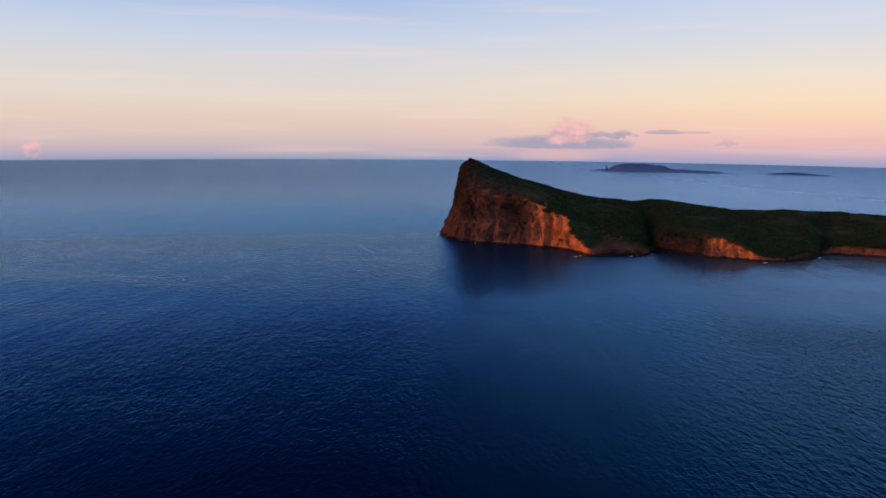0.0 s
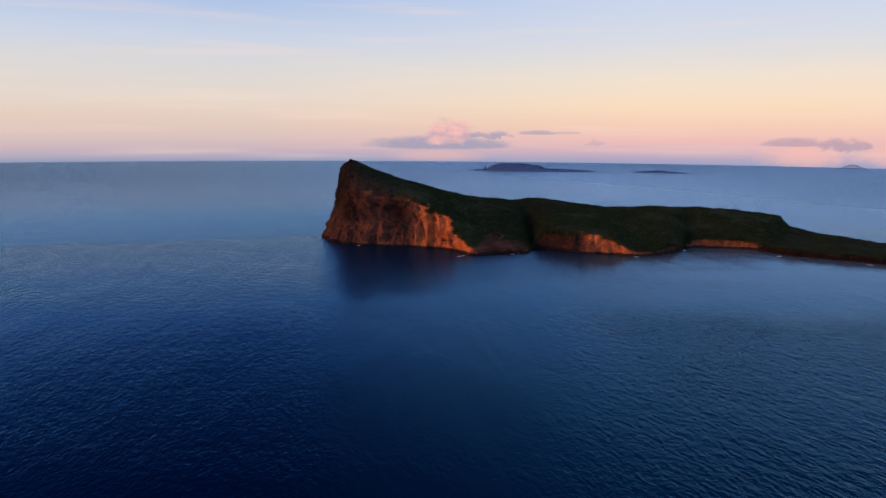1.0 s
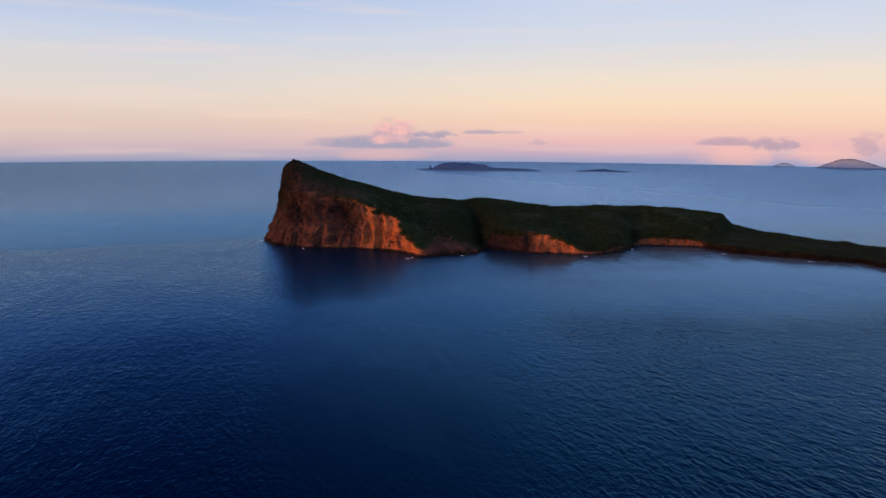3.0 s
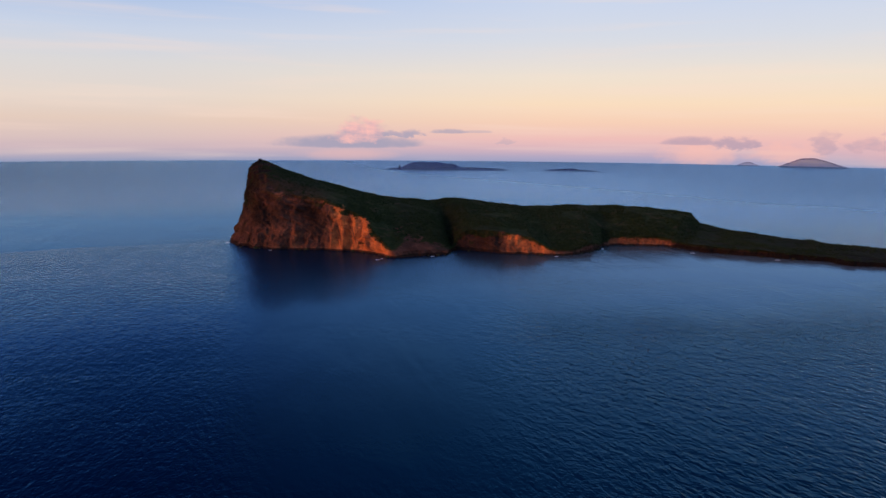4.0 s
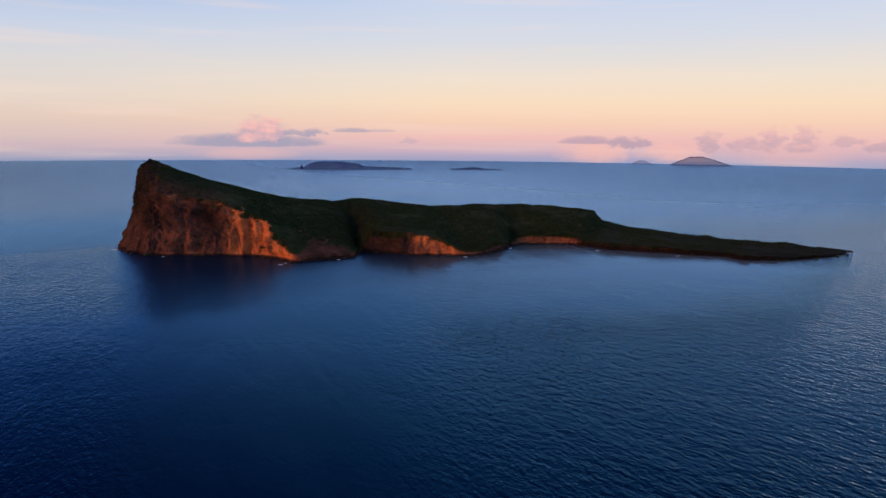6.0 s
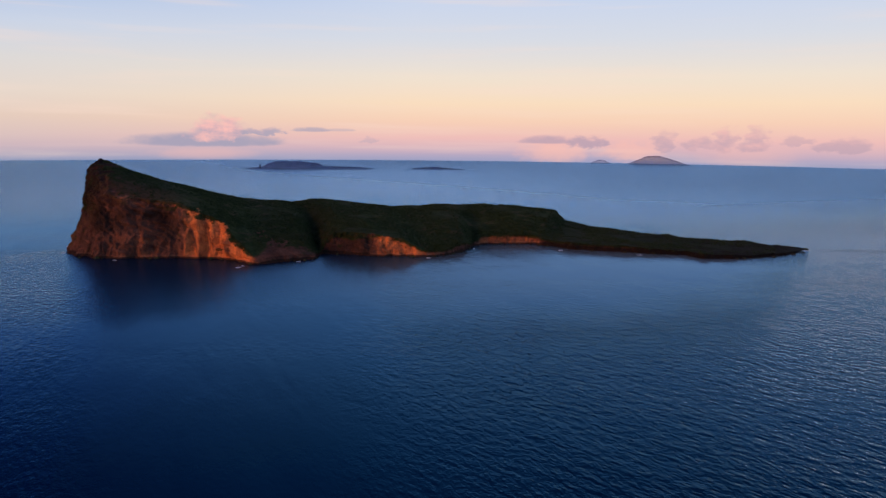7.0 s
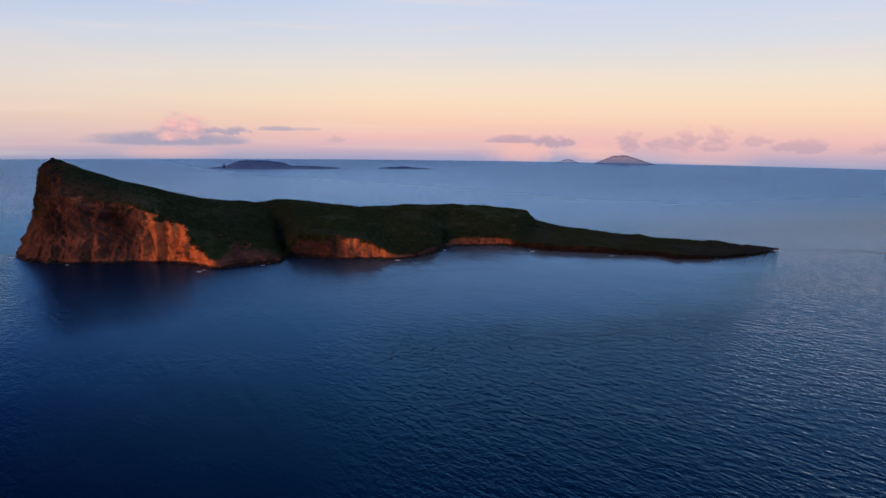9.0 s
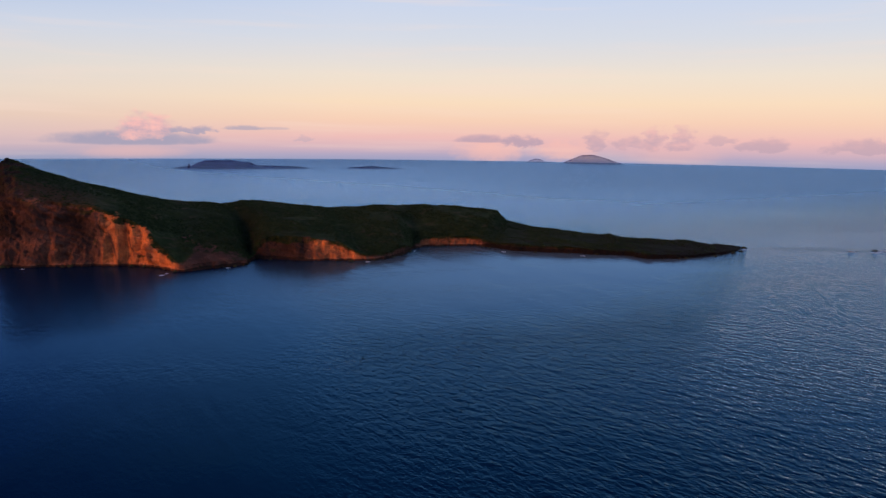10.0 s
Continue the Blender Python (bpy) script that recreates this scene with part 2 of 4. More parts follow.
    still = maths(nodes, links, "ADD", still, maths(nodes, links, "MULTIPLY", maths(nodes, links, "MULTIPLY", near.outputs[0], shelter), lull))
    # west of the headland the wind blows freely far out, less so close by
    windy = ramp(nodes, links, maths(nodes, links, "MULTIPLY", split.outputs[1], 0.0005), [(0.19, (0.45, 0.45, 0.45, 1)), (0.32, (0.5, 0.5, 0.5, 1)), (0.66, (0.4, 0.4, 0.4, 1))], True)
    gusty = ramp(nodes, links, maths(nodes, links, "MULTIPLY", split.outputs[1], 0.0005), [(0.28, (0.0, 0.0, 0.0, 1)), (0.6, (1.0, 1.0, 1.0, 1))], True)
    outside = maths(nodes, links, "SUBTRACT", 1.0, side.outputs[0])
    # far out the wind dies away slowly towards the east
    wide = nodes.new("ShaderNodeMapRange")
    wide.interpolation_type = "SMOOTHSTEP"
    wide.inputs[1].default_value, wide.inputs[2].default_value = 1500.0, -900.0
    links.new(split.outputs[0], wide.inputs[0])
    outside = maths(nodes, links, "ADD", maths(nodes, links, "MULTIPLY", outside, maths(nodes, links, "SUBTRACT", 1.0, calm_share)),
                    maths(nodes, links, "MULTIPLY", wide.outputs[0], calm_share))
    still = maths(nodes, links, "ADD", still, maths(nodes, links, "MULTIPLY", outside, maths(nodes, links, "SUBTRACT", windy, maths(nodes, links, "MULTIPLY", gusty, 0.95))))
    slick = ramp(nodes, links, maths(nodes, links, "MULTIPLY", split.outputs[1], 0.0002), [(0.26, (0.75, 0.75, 0.75, 1)), (0.44, (0, 0, 0, 1))], True)
    still = maths(nodes, links, "ADD", still, maths(nodes, links, "MULTIPLY", calm_share, slick))
    # and so it does off the low point in the east
    breeze = nodes.new("ShaderNodeMapRange")
    breeze.interpolation_type = "SMOOTHSTEP"
    breeze.inputs[1].default_value, breeze.inputs[2].default_value, breeze.inputs[4].default_value = 60.0, 420.0, 0.15
    links.new(maths(nodes, links, "ADD", split.outputs[0], wander), breeze.inputs[0])
    still = maths(nodes, links, "SUBTRACT", still, breeze.outputs[0])
    offing = nodes.new("ShaderNodeMapRange")
    offing.inputs[1].default_value, offing.inputs[2].default_value, offing.inputs[4].default_value = 1000.0, 2200.0, 1.2
    links.new(split.outputs[0], offing.inputs[0])
    still = maths(nodes, links, "SUBTRACT", still, offing.outputs[0])
    # shoal water that breaks over the reef beyond the tip
    off = maths(nodes, links, "ADD", maths(nodes, links, "MULTIPLY", maths(nodes, links, "SUBTRACT", split.outputs[0], 1018.0), 0.63),
                maths(nodes, links, "MULTIPLY", maths(nodes, links, "SUBTRACT", split.outputs[1], 790.0), 0.776))
    off = maths(nodes, links, "ABSOLUTE", maths(nodes, links, "ADD", off, drift))
    reef = nodes.new("ShaderNodeMapRange")
    reef.interpolation_type = "SMOOTHSTEP"
    reef.inputs[1].default_value, reef.inputs[2].default_value = 30.0, 4.0
    links.new(off, reef.inputs[0])
    reach = ramp(nodes, links, maths(nodes, links, "MULTIPLY", split.outputs[0], 0.0005), [(0.5, (0, 0, 0, 1)), (0.53, (1, 1, 1, 1)), (0.62, (1, 1, 1, 1)), (0.68, (0, 0, 0, 1))])
    shoal = maths(nodes, links, "MULTIPLY", reef.outputs[0], reach)
    still = maths(nodes, links, "SUBTRACT", still, maths(nodes, links, "MULTIPLY", shoal, 0.6))
    still = maths(nodes, links, "MINIMUM", still, 0.9)
    tint = ramp(nodes, links, patch, [(0.3, (0.0001, 0.003, 0.018, 1)), (0.7, (0.0002, 0.005, 0.026, 1))])
    tint = mixed(nodes, links, maths(nodes, links, "MULTIPLY", shoal, 0.8), tint, (0.004, 0.045, 0.055, 1))
    # paler body colour painted in for the sky's sheen on the bay and off the low point
    sheen_wash = nodes.new("ShaderNodeMapRange")
    sheen_wash.interpolation_type = "SMOOTHSTEP"
    sheen_wash.inputs[1].default_value, sheen_wash.inputs[2].default_value = 150.0, 700.0
    links.new(maths(nodes, links, "ADD", split.outputs[0], wander), sheen_wash.inputs[0])
    sheen_wash = maths(nodes, links, "ADD", maths(nodes, links, "MULTIPLY", sheen_wash.outputs[0], 0.6), maths(nodes, links, "MULTIPLY", pool, 0.4), True)
    shore = nodes.new("ShaderNodeMapRange")
    shore.interpolation_type = "SMOOTHSTEP"
    shore.inputs[1].default_value, shore.inputs[2].default_value = 420.0, 820.0
    links.new(maths(nodes, links, "ADD", split.outputs[1], wander), shore.inputs[0])
    tint = mixed(nodes, links, maths(nodes, links, "MULTIPLY", sheen_wash, shore.outputs[0]), tint, (0.12, 0.14, 0.16, 1))
    ease = maths(nodes, links, "SUBTRACT", 1.0, still)
    # long low rollers, wind waves in two crossing trains, and short wavelets
    normal = bumped(nodes, links, None, grain(nodes, links, 0.024, 2.0, 0.5, (1.0, 3.4, 1), (0, 0, -8), 0.4), 1.0, 0.8)
    for scale, detail, squeeze, turn, high in ((0.19, 1.0, (1.0, 2.4, 1), 6, 0.66), (0.38, 2.0, (1.0, 1.9, 1), -10, 0.60), (0.76, 1.0, (1.0, 1.6, 1), 8, 0.20)):
        normal = bumped(nodes, links, None, grain(nodes, links, scale, detail, 0.6, squeeze, (0, 0, turn), 0.1), 1.0, high, normal)
        links.new(ease, nodes[-1].inputs["Strength"])
    train = nodes.new("ShaderNodeMapRange")
    train.interpolation_type = "SMOOTHSTEP"
    train.inputs[1].default_value, train.inputs[2].default_value = 70.0, 380.0
    links.new(split.outputs[0], train.inputs[0])
    for scale, squeeze, turn, high in ((0.085, (1.0, 2.6, 1), 24, 0.5), (0.15, (1.0, 2.0, 1), 32, 0.68)):
        normal = bumped(nodes, links, None, grain(nodes, links, scale, 2.0, 0.5, squeeze, (0, 0, turn), 0.2), 1.0, high, normal)
        links.new(maths(nodes, links, "MULTIPLY", ease, train.outputs[0]), nodes[-2].inputs["Strength"])
    c = normal
    # blue water body below a mirror of the sky, its reflections graded in the gloss colour
    nodes.remove(skin)
    body = nodes.new("ShaderNodeBsdfDiffuse")
    links.new(tint, body.inputs[0])
    shine = nodes.new("ShaderNodeBsdfGlossy")
    gloss = maths(nodes, links, "SUBTRACT", 0.05, maths(nodes, links, "MULTIPLY", still, 0.01))
    gloss = maths(nodes, links, "ADD", gloss, maths(nodes, links, "MULTIPLY", maths(nodes, links, "MULTIPLY", near.outputs[0], shelter), ramp(nodes, links, maths(nodes, links, "MULTIPLY", split.outputs[1], 0.001), [(0.45, (0.0, 0.0, 0.0, 1)), (0.7, (0.08, 0.08, 0.08, 1)), (0.95, (0.16, 0.16, 0.16, 1))], True)))
    gloss = maths(nodes, links, "ADD", gloss, maths(nodes, links, "MULTIPLY", pool, 0.05))
    far_out = ramp(nodes, links, maths(nodes, links, "MULTIPLY", split.outputs[1], 0.0002), [(0.14, (0, 0, 0, 1)), (0.28, (0.85, 0.85, 0.85, 1)), (0.75, (1, 1, 1, 1))], True)
    gloss = maths(nodes, links, "ADD", gloss, maths(nodes, links, "MULTIPLY", far_out, maths(nodes, links, "SUBTRACT", 0.26, maths(nodes, links, "MULTIPLY", wide.outputs[0], 0.20))))
    links.new(gloss, shine.inputs["Roughness"])
    links.new(c, shine.inputs["Normal"])
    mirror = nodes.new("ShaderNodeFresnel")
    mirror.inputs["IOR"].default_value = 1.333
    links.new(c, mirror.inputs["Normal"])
    # by angle: steep reflections painted dark blue, grazing ones paler
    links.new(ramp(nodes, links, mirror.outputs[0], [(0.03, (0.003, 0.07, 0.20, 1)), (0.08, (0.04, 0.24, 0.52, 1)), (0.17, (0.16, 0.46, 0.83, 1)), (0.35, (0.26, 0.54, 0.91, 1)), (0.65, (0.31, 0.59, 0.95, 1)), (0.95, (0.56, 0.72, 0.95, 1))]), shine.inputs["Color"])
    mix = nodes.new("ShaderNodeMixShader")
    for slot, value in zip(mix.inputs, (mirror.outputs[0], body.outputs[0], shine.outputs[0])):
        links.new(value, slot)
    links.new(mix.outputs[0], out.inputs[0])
    return m


def rock_material(name, light, dark, pale, wash=0.5):
    m, nodes, links, skin, out = material(name)
    broad = grain(nodes, links, 0.035, 4.0, 0.6, (1, 1, 1.6), (0, 0, 0), 0.8)
    streak = grain(nodes, links, 0.16, 5.0, 0.65, (1, 1, 5.0), (6, 4, 0), 0.4)
    fine = grain(nodes, links, 0.7, 5.0, 0.7)
    strata = grain(nodes, links, 0.12, 4.0, 0.6, (6, 6, 1), (5, -7, 0), 0.3)
    base = mixed(nodes, links, ramp(nodes, links, broad, [(0.36, (0, 0, 0, 1)), (0.62, (1, 1, 1, 1))]), dark, light)
    base = mixed(nodes, links, ramp(nodes, links, streak, [(0.5, (0, 0, 0, 1)), (0.68, (wash, wash, wash, 1))]), base, dark)
    base = mixed(nodes, links, ramp(nodes, links, strata, [(0.56, (0, 0, 0, 1)), (0.72, (0.6, 0.6, 0.6, 1))]), base, pale)
    base = mixed(nodes, links, ramp(nodes, links, fine, [(0.35, (0.55, 0.55, 0.55, 1)), (0.5, (0, 0, 0, 1))]), base,
                 tuple(v * 0.5 for v in dark[:3]) + (1,))
    # tufts of scrub on ledges
    shape = nodes.new("ShaderNodeNewGeometry")
    split = nodes.new("ShaderNodeSeparateXYZ")
    links.new(shape.outputs["Normal"], split.inputs[0])
    tuft = maths(nodes, links, "ADD", split.outputs[2], maths(nodes, links, "MULTIPLY", fine, 0.9))
    tuft = maths(nodes, links, "ADD", tuft, maths(nodes, links, "MULTIPLY", broad, -0.5))
    tuft = ramp(nodes, links, tuft, [(0.62, (0, 0, 0, 1)), (0.82, (1, 1, 1, 1))])
    base = mixed(nodes, links, tuft, base, (0.035, 0.042, 0.014, 1))
    links.new(base, skin.inputs["Base Color"])
    skin.inputs["Roughness"].default_value = 0.9
    skin.inputs["Specular IOR Level"].default_value = 0.2
    a = bumped(nodes, links, None, streak, 0.8, 2.0)
    bumped(nodes, links, skin, fine, 0.7, 0.5, a)
    return m


def scrub_material(name, dark, light, earth, bare=0.62):
    m, nodes, links, skin, out = material(name)
    broad = grain(nodes, links, 0.012, 4.0, 0.6, warp=0.6)
    mid = grain(nodes, links, 0.07, 5.0, 0.65)
    fine = grain(nodes, links, 0.5, 4.0, 0.65)
    base = mixed(nodes, links, ramp(nodes, links, mid, [(0.35, (0, 0, 0, 1)), (0.65, (1, 1, 1, 1))]), dark, light)
    base = mixed(nodes, links, ramp(nodes, links, broad, [(bare, (0, 0, 0, 1)), (bare + 0.14, (0.8, 0.8, 0.8, 1))]), base, earth)
    base = mixed(nodes, links, ramp(nodes, links, fine, [(0.3, (0.6, 0.6, 0.6, 1)), (0.55, (0, 0, 0, 1))]), base,
                 tuple(v * 0.4 for v in dark[:3]) + (1,))
    links.new(base, skin.inputs["Base Color"])
    skin.inputs["Roughness"].default_value = 0.95
    skin.inputs["Specular IOR Level"].default_value = 0.1
    bumped(nodes, links, skin, fine, 0.8, 0.8)
    return m


def island_material():
    """Weathered and fresh rock, with scrub where the ground carries it (point attributes fresh and green; fresh below
    zero darkens).
    """
    m, nodes, links, skin, out = material("red_rock_and_scrub")
    def kind(name):
        node = nodes.new("ShaderNodeAttribute")
        node.attribute_name = name
        return node.outputs["Fac"]
    broad = grain(nodes, links, 0.035, 4.0, 0.6, (1, 1, 1.6), (0, 0, 0), 0.8)
    streak = grain(nodes, links, 0.24, 5.0, 0.65, (1, 1, 6.0), (6, 4, 0), 0.5)
    fine = grain(nodes, links, 0.6, 5.0, 0.7)
    strata = grain(nodes, links, 0.15, 5.0, 0.65, (4, 4, 1), (6, 23, 0), 0.5)
    mid = grain(nodes, links, 0.07, 5.0, 0.65)
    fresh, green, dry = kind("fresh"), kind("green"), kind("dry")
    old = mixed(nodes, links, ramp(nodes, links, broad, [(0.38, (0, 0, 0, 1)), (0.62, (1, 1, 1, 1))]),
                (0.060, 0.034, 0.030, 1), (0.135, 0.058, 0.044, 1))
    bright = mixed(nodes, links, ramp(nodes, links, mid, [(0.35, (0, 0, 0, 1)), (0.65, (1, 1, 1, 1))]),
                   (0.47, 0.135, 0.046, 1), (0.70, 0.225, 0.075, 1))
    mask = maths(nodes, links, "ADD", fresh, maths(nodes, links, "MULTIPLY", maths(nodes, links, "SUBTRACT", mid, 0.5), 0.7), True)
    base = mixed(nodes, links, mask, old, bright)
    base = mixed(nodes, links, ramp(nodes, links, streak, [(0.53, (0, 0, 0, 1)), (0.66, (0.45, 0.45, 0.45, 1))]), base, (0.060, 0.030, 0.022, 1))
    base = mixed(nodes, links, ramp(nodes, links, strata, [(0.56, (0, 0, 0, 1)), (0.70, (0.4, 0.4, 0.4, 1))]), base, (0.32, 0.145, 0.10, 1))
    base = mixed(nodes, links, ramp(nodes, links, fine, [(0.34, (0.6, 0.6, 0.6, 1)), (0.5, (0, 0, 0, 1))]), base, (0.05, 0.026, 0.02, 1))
    # negative fresh darkens the rock: painted shade in hollows, weaker light on the point
    dark_rock_shade = maths(nodes, links, "MULTIPLY", fresh, -1.0, True)
    base = mixed(nodes, links, dark_rock_shade, base, (0.008, 0.007, 0.007, 1))
    # scrub: dark leaves over brown earth
    plant = mixed(nodes, links, ramp(nodes, links, mid, [(0.35, (0, 0, 0, 1)), (0.65, (1, 1, 1, 1))]),
                  (0.014, 0.023, 0.008, 1), (0.030, 0.043, 0.014, 1))
    plant = mixed(nodes, links, ramp(nodes, links, broad, [(0.55, (0, 0, 0, 1)), (0.7, (0.7, 0.7, 0.7, 1))]), plant, (0.075, 0.052, 0.032, 1))
    plant = mixed(nodes, links, ramp(nodes, links, fine, [(0.3, (0.6, 0.6, 0.6, 1)), (0.55, (0, 0, 0, 1))]), plant, (0.016, 0.020, 0.009, 1))
    plant = mixed(nodes, links, maths(nodes, links, "MULTIPLY", dry, 0.85), plant, (0.105, 0.052, 0.032, 1))
    cover = maths(nodes, links, "ADD", green, maths(nodes, links, "MULTIPLY", maths(nodes, links, "SUBTRACT", fine, 0.5), 0.8))
    cover = ramp(nodes, links, cover, [(0.4, (0, 0, 0, 1)), (0.62, (1, 1, 1, 1))])
    # the point's scrub colour is darkened too, for the weaker light there
    plant = mixed(nodes, links, maths(nodes, links, "MULTIPLY", dark_rock_shade, 0.75), plant, (0.009, 0.010, 0.007, 1))
    base = mixed(nodes, links, cover, base, plant)
    place = nodes.new("ShaderNodeNewGeometry")
    split = nodes.new("ShaderNodeSeparateXYZ")
    links.new(place.outputs["Position"], split.inputs[0])
    # salt-bleached strip above the wet dark band at the water's edge
    salt = maths(nodes, links, "ADD", split.outputs[2], maths(nodes, links, "MULTIPLY", mid, -9.0))
    salt = ramp(nodes, links, maths(nodes, links, "MULTIPLY", maths(nodes, links, "ADD", salt, 6.0), 0.1), [(0.1, (0, 0, 0, 1)), (0.3, (0.45, 0.45, 0.45, 1)), (0.62, (0, 0, 0, 1))], True)
    salt = maths(nodes, links, "MULTIPLY", salt, maths(nodes, links, "SUBTRACT", 1.0, dark_rock_shade))
    base = mixed(nodes, links, salt, base, (0.34, 0.17, 0.12, 1))
    wet = maths(nodes, links, "ADD", split.outputs[2], maths(nodes, links, "MULTIPLY", maths(nodes, links, "ADD", fine, dark_rock_shade), -4.0))
    wet = ramp(nodes, links, wet, [(0.0, (0.85, 0.85, 0.85, 1)), (0.9, (0, 0, 0, 1))])
    base = mixed(nodes, links, wet, base, (0.010, 0.008, 0.008, 1))
    links.new(base, skin.inputs["Base Color"])
    skin.inputs["Roughness"].default_value = 0.92
    skin.inputs["Specular IOR Level"].default_value = 0.05
    a = bumped(nodes, links, None, streak, 0.8, 2.2)
    bumped(nodes, links, skin, fine, 0.8, 0.8, a)
    return m


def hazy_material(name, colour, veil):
    """A far shore with sea haze put into its material: a bluish base colour, and part of what lies behind shows
    through.
    """
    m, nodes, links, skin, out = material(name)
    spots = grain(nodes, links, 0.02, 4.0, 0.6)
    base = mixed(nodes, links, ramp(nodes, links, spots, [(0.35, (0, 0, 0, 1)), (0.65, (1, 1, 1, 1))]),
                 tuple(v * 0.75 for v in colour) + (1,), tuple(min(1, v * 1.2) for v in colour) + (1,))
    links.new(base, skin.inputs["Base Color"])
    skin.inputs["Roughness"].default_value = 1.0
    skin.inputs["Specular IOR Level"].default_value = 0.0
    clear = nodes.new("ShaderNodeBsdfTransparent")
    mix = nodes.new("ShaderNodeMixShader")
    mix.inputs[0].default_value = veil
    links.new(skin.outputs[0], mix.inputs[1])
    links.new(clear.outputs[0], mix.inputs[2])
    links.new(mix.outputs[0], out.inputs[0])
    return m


def foam_material():
    m, nodes, links, skin, out = material("white_surf")
    fine = grain(nodes, links, 0.9, 4.0, 0.6)
    tint = ramp(nodes, links, fine, [(0.3, (0.5, 0.55, 0.6, 1)), (0.6, (0.85, 0.87, 0.9, 1))])
    links.new(tint, skin.inputs["Base Color"])
    skin.inputs["Roughness"].default_value = 0.8
    return m


SEA = sea_material()
ISLAND_GROUND = island_material()
DARK_ROCK = rock_material("dark_basalt_rock", (0.014, 0.011, 0.010, 1), (0.008, 0.007, 0.007, 1), (0.024, 0.019, 0.017, 1))
LEAF = scrub_material("shrub_leaves", (0.011, 0.021, 0.007, 1), (0.022, 0.037, 0.012, 1), (0.028, 0.028, 0.014, 1), 0.62)
# bluish base colours and the see-through mix stand in for haze
FAR_HAZE_LAND = hazy_material("far_island_haze", (0.040, 0.042, 0.19), 0.50)
HAZE_LAND = hazy_material("horizon_island_haze", (0.06, 0.042, 0.21), 0.64)
PALE_HAZE_LAND = hazy_material("pale_horizon_island_haze", (0.05, 0.03, 0.24), 0.80)
FOAM = foam_material()


# ---------------------------------------------------------------- tools
_rng = np.random.RandomState(7)
_PERM = np.concatenate([_rng.permutation(256)] * 3)
_GRAD = _rng.normal(size=(256, 3))
_GRAD /= np.linalg.norm(_GRAD, axis=1)[:, None]


def perlin(p):
    """Gradient noise of an array of points, about -0.7 to 0.7."""
    cell = np.floor(p).astype(int)
    f = p - cell
    w = f * f * f * (f * (f * 6 - 15) + 10)
    cell &= 255
    total = np.zeros(len(p))
    for i in (0, 1):
        for j in (0, 1):
            for k in (0, 1):
                h = _PERM[_PERM[_PERM[cell[:, 0] + i] + cell[:, 1] + j] + cell[:, 2] + k]
                dot = (_GRAD[h] * (f - (i, j, k))).sum(1)
                total += dot * np.abs(1 - i - w[:, 0]) * np.abs(1 - j - w[:, 1]) * np.abs(1 - k - w[:, 2])
    return total


def fractal(p, octaves=4, gain=0.5, ridged=False):
    total, size = np.zeros(len(p)), 1.0
    for n in range(octaves):
        v = perlin(p * 2.0 ** n + 17.3 * n)
        total += size * ((0.5 - 2 * np.abs(v)) if ridged else v)
        size *= gain
    return total


def smooth(a, b, x):
    t = np.clip((x - a) / (b - a), 0, 1)
    return t * t * (3 - 2 * t)


def part(name, mesh, mat, parent, label=""):
    ob = new(name, mesh)
    if mat is not None and not mesh.materials:
        mesh.materials.append(mat)
    ob.parent = parent
    return tagged(ob, label)


def mesh_from(name, verts, faces, shade=True):
    mesh = bpy.data.meshes.new(name)
    mesh.from_pydata([tuple(v) for v in verts], [], faces if isinstance(faces, list) else faces.tolist())
    mesh.update()
    if shade:
        mesh.shade_smooth()
    return mesh


def grid_faces(rows, cols):
    i = np.arange(rows - 1)[:, None] * cols + np.arange(cols - 1)[None]
    i = i.ravel()
    return np.stack([i, i + 1, i + cols + 1, i + cols], 1)


# ---------------------------------------------------------------- the sea
def build_sea():
    rings = np.concatenate([[0.0], np.geomspace(60, 4985, 40)])
    seg = 256
    a = np.linspace(0, 2 * np.pi, seg, endpoint=False)
    verts = [(0, 0, 0)]
    for r in rings[1:]:
        verts += [(r * math.cos(t), r * math.sin(t), 0.0) for t in a]
    faces = [(0, 1 + k, 1 + (k + 1) % seg) for k in range(seg)]
    for n in range(len(rings) - 2):
        p, q = 1 + n * seg, 1 + (n + 1) * seg
        faces += [(p + k, q + k, q + (k + 1) % seg, p + (k + 1) % seg) for k in range(seg)]
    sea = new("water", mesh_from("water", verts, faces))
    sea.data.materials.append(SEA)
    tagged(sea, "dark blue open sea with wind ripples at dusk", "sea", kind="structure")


build_sea()

# ---------------------------------------------------------------- the headland island
# shoreline on the cliff side, from the western toe to the tip of the low tail
SHORE = [(-17, 1194), (-5, 1167), (27, 1140), (62, 1119), (98, 1108), (132, 1092), (159, 1080), (183, 1064), (197, 1043),
         (206, 1014), (217, 1002), (263, 1008), (297, 1010), (319, 1046), (350, 1028), (383, 1001), (418, 985),
         (443, 963), (476, 964), (516, 983), (556, 1024), (588, 1034), (653, 1003), (664, 973), (677, 931), (737, 875),
         (796, 820), (799, 787), (833, 772), (867, 761), (939, 760), (985, 770), (1012, 783)]
# height of the bare rock above the sea, along the shoreline's x
CLIFF = [(0, 96), (22, 94), (50, 84), (100, 78), (134, 74), (150, 66), (172, 56), (186, 48), (200, 24), (212, 9), (219, 7), (250, 9),
         (292, 7), (314, 5), (328, 26), (345, 32), (383, 31), (418, 24), (441, 9), (476, 9), (516, 13), (552, 5),
         (578, 13), (653, 14), (664, 9), (740, 9), (800, 6), (870, 4.5), (940, 3), (1012, 0)]
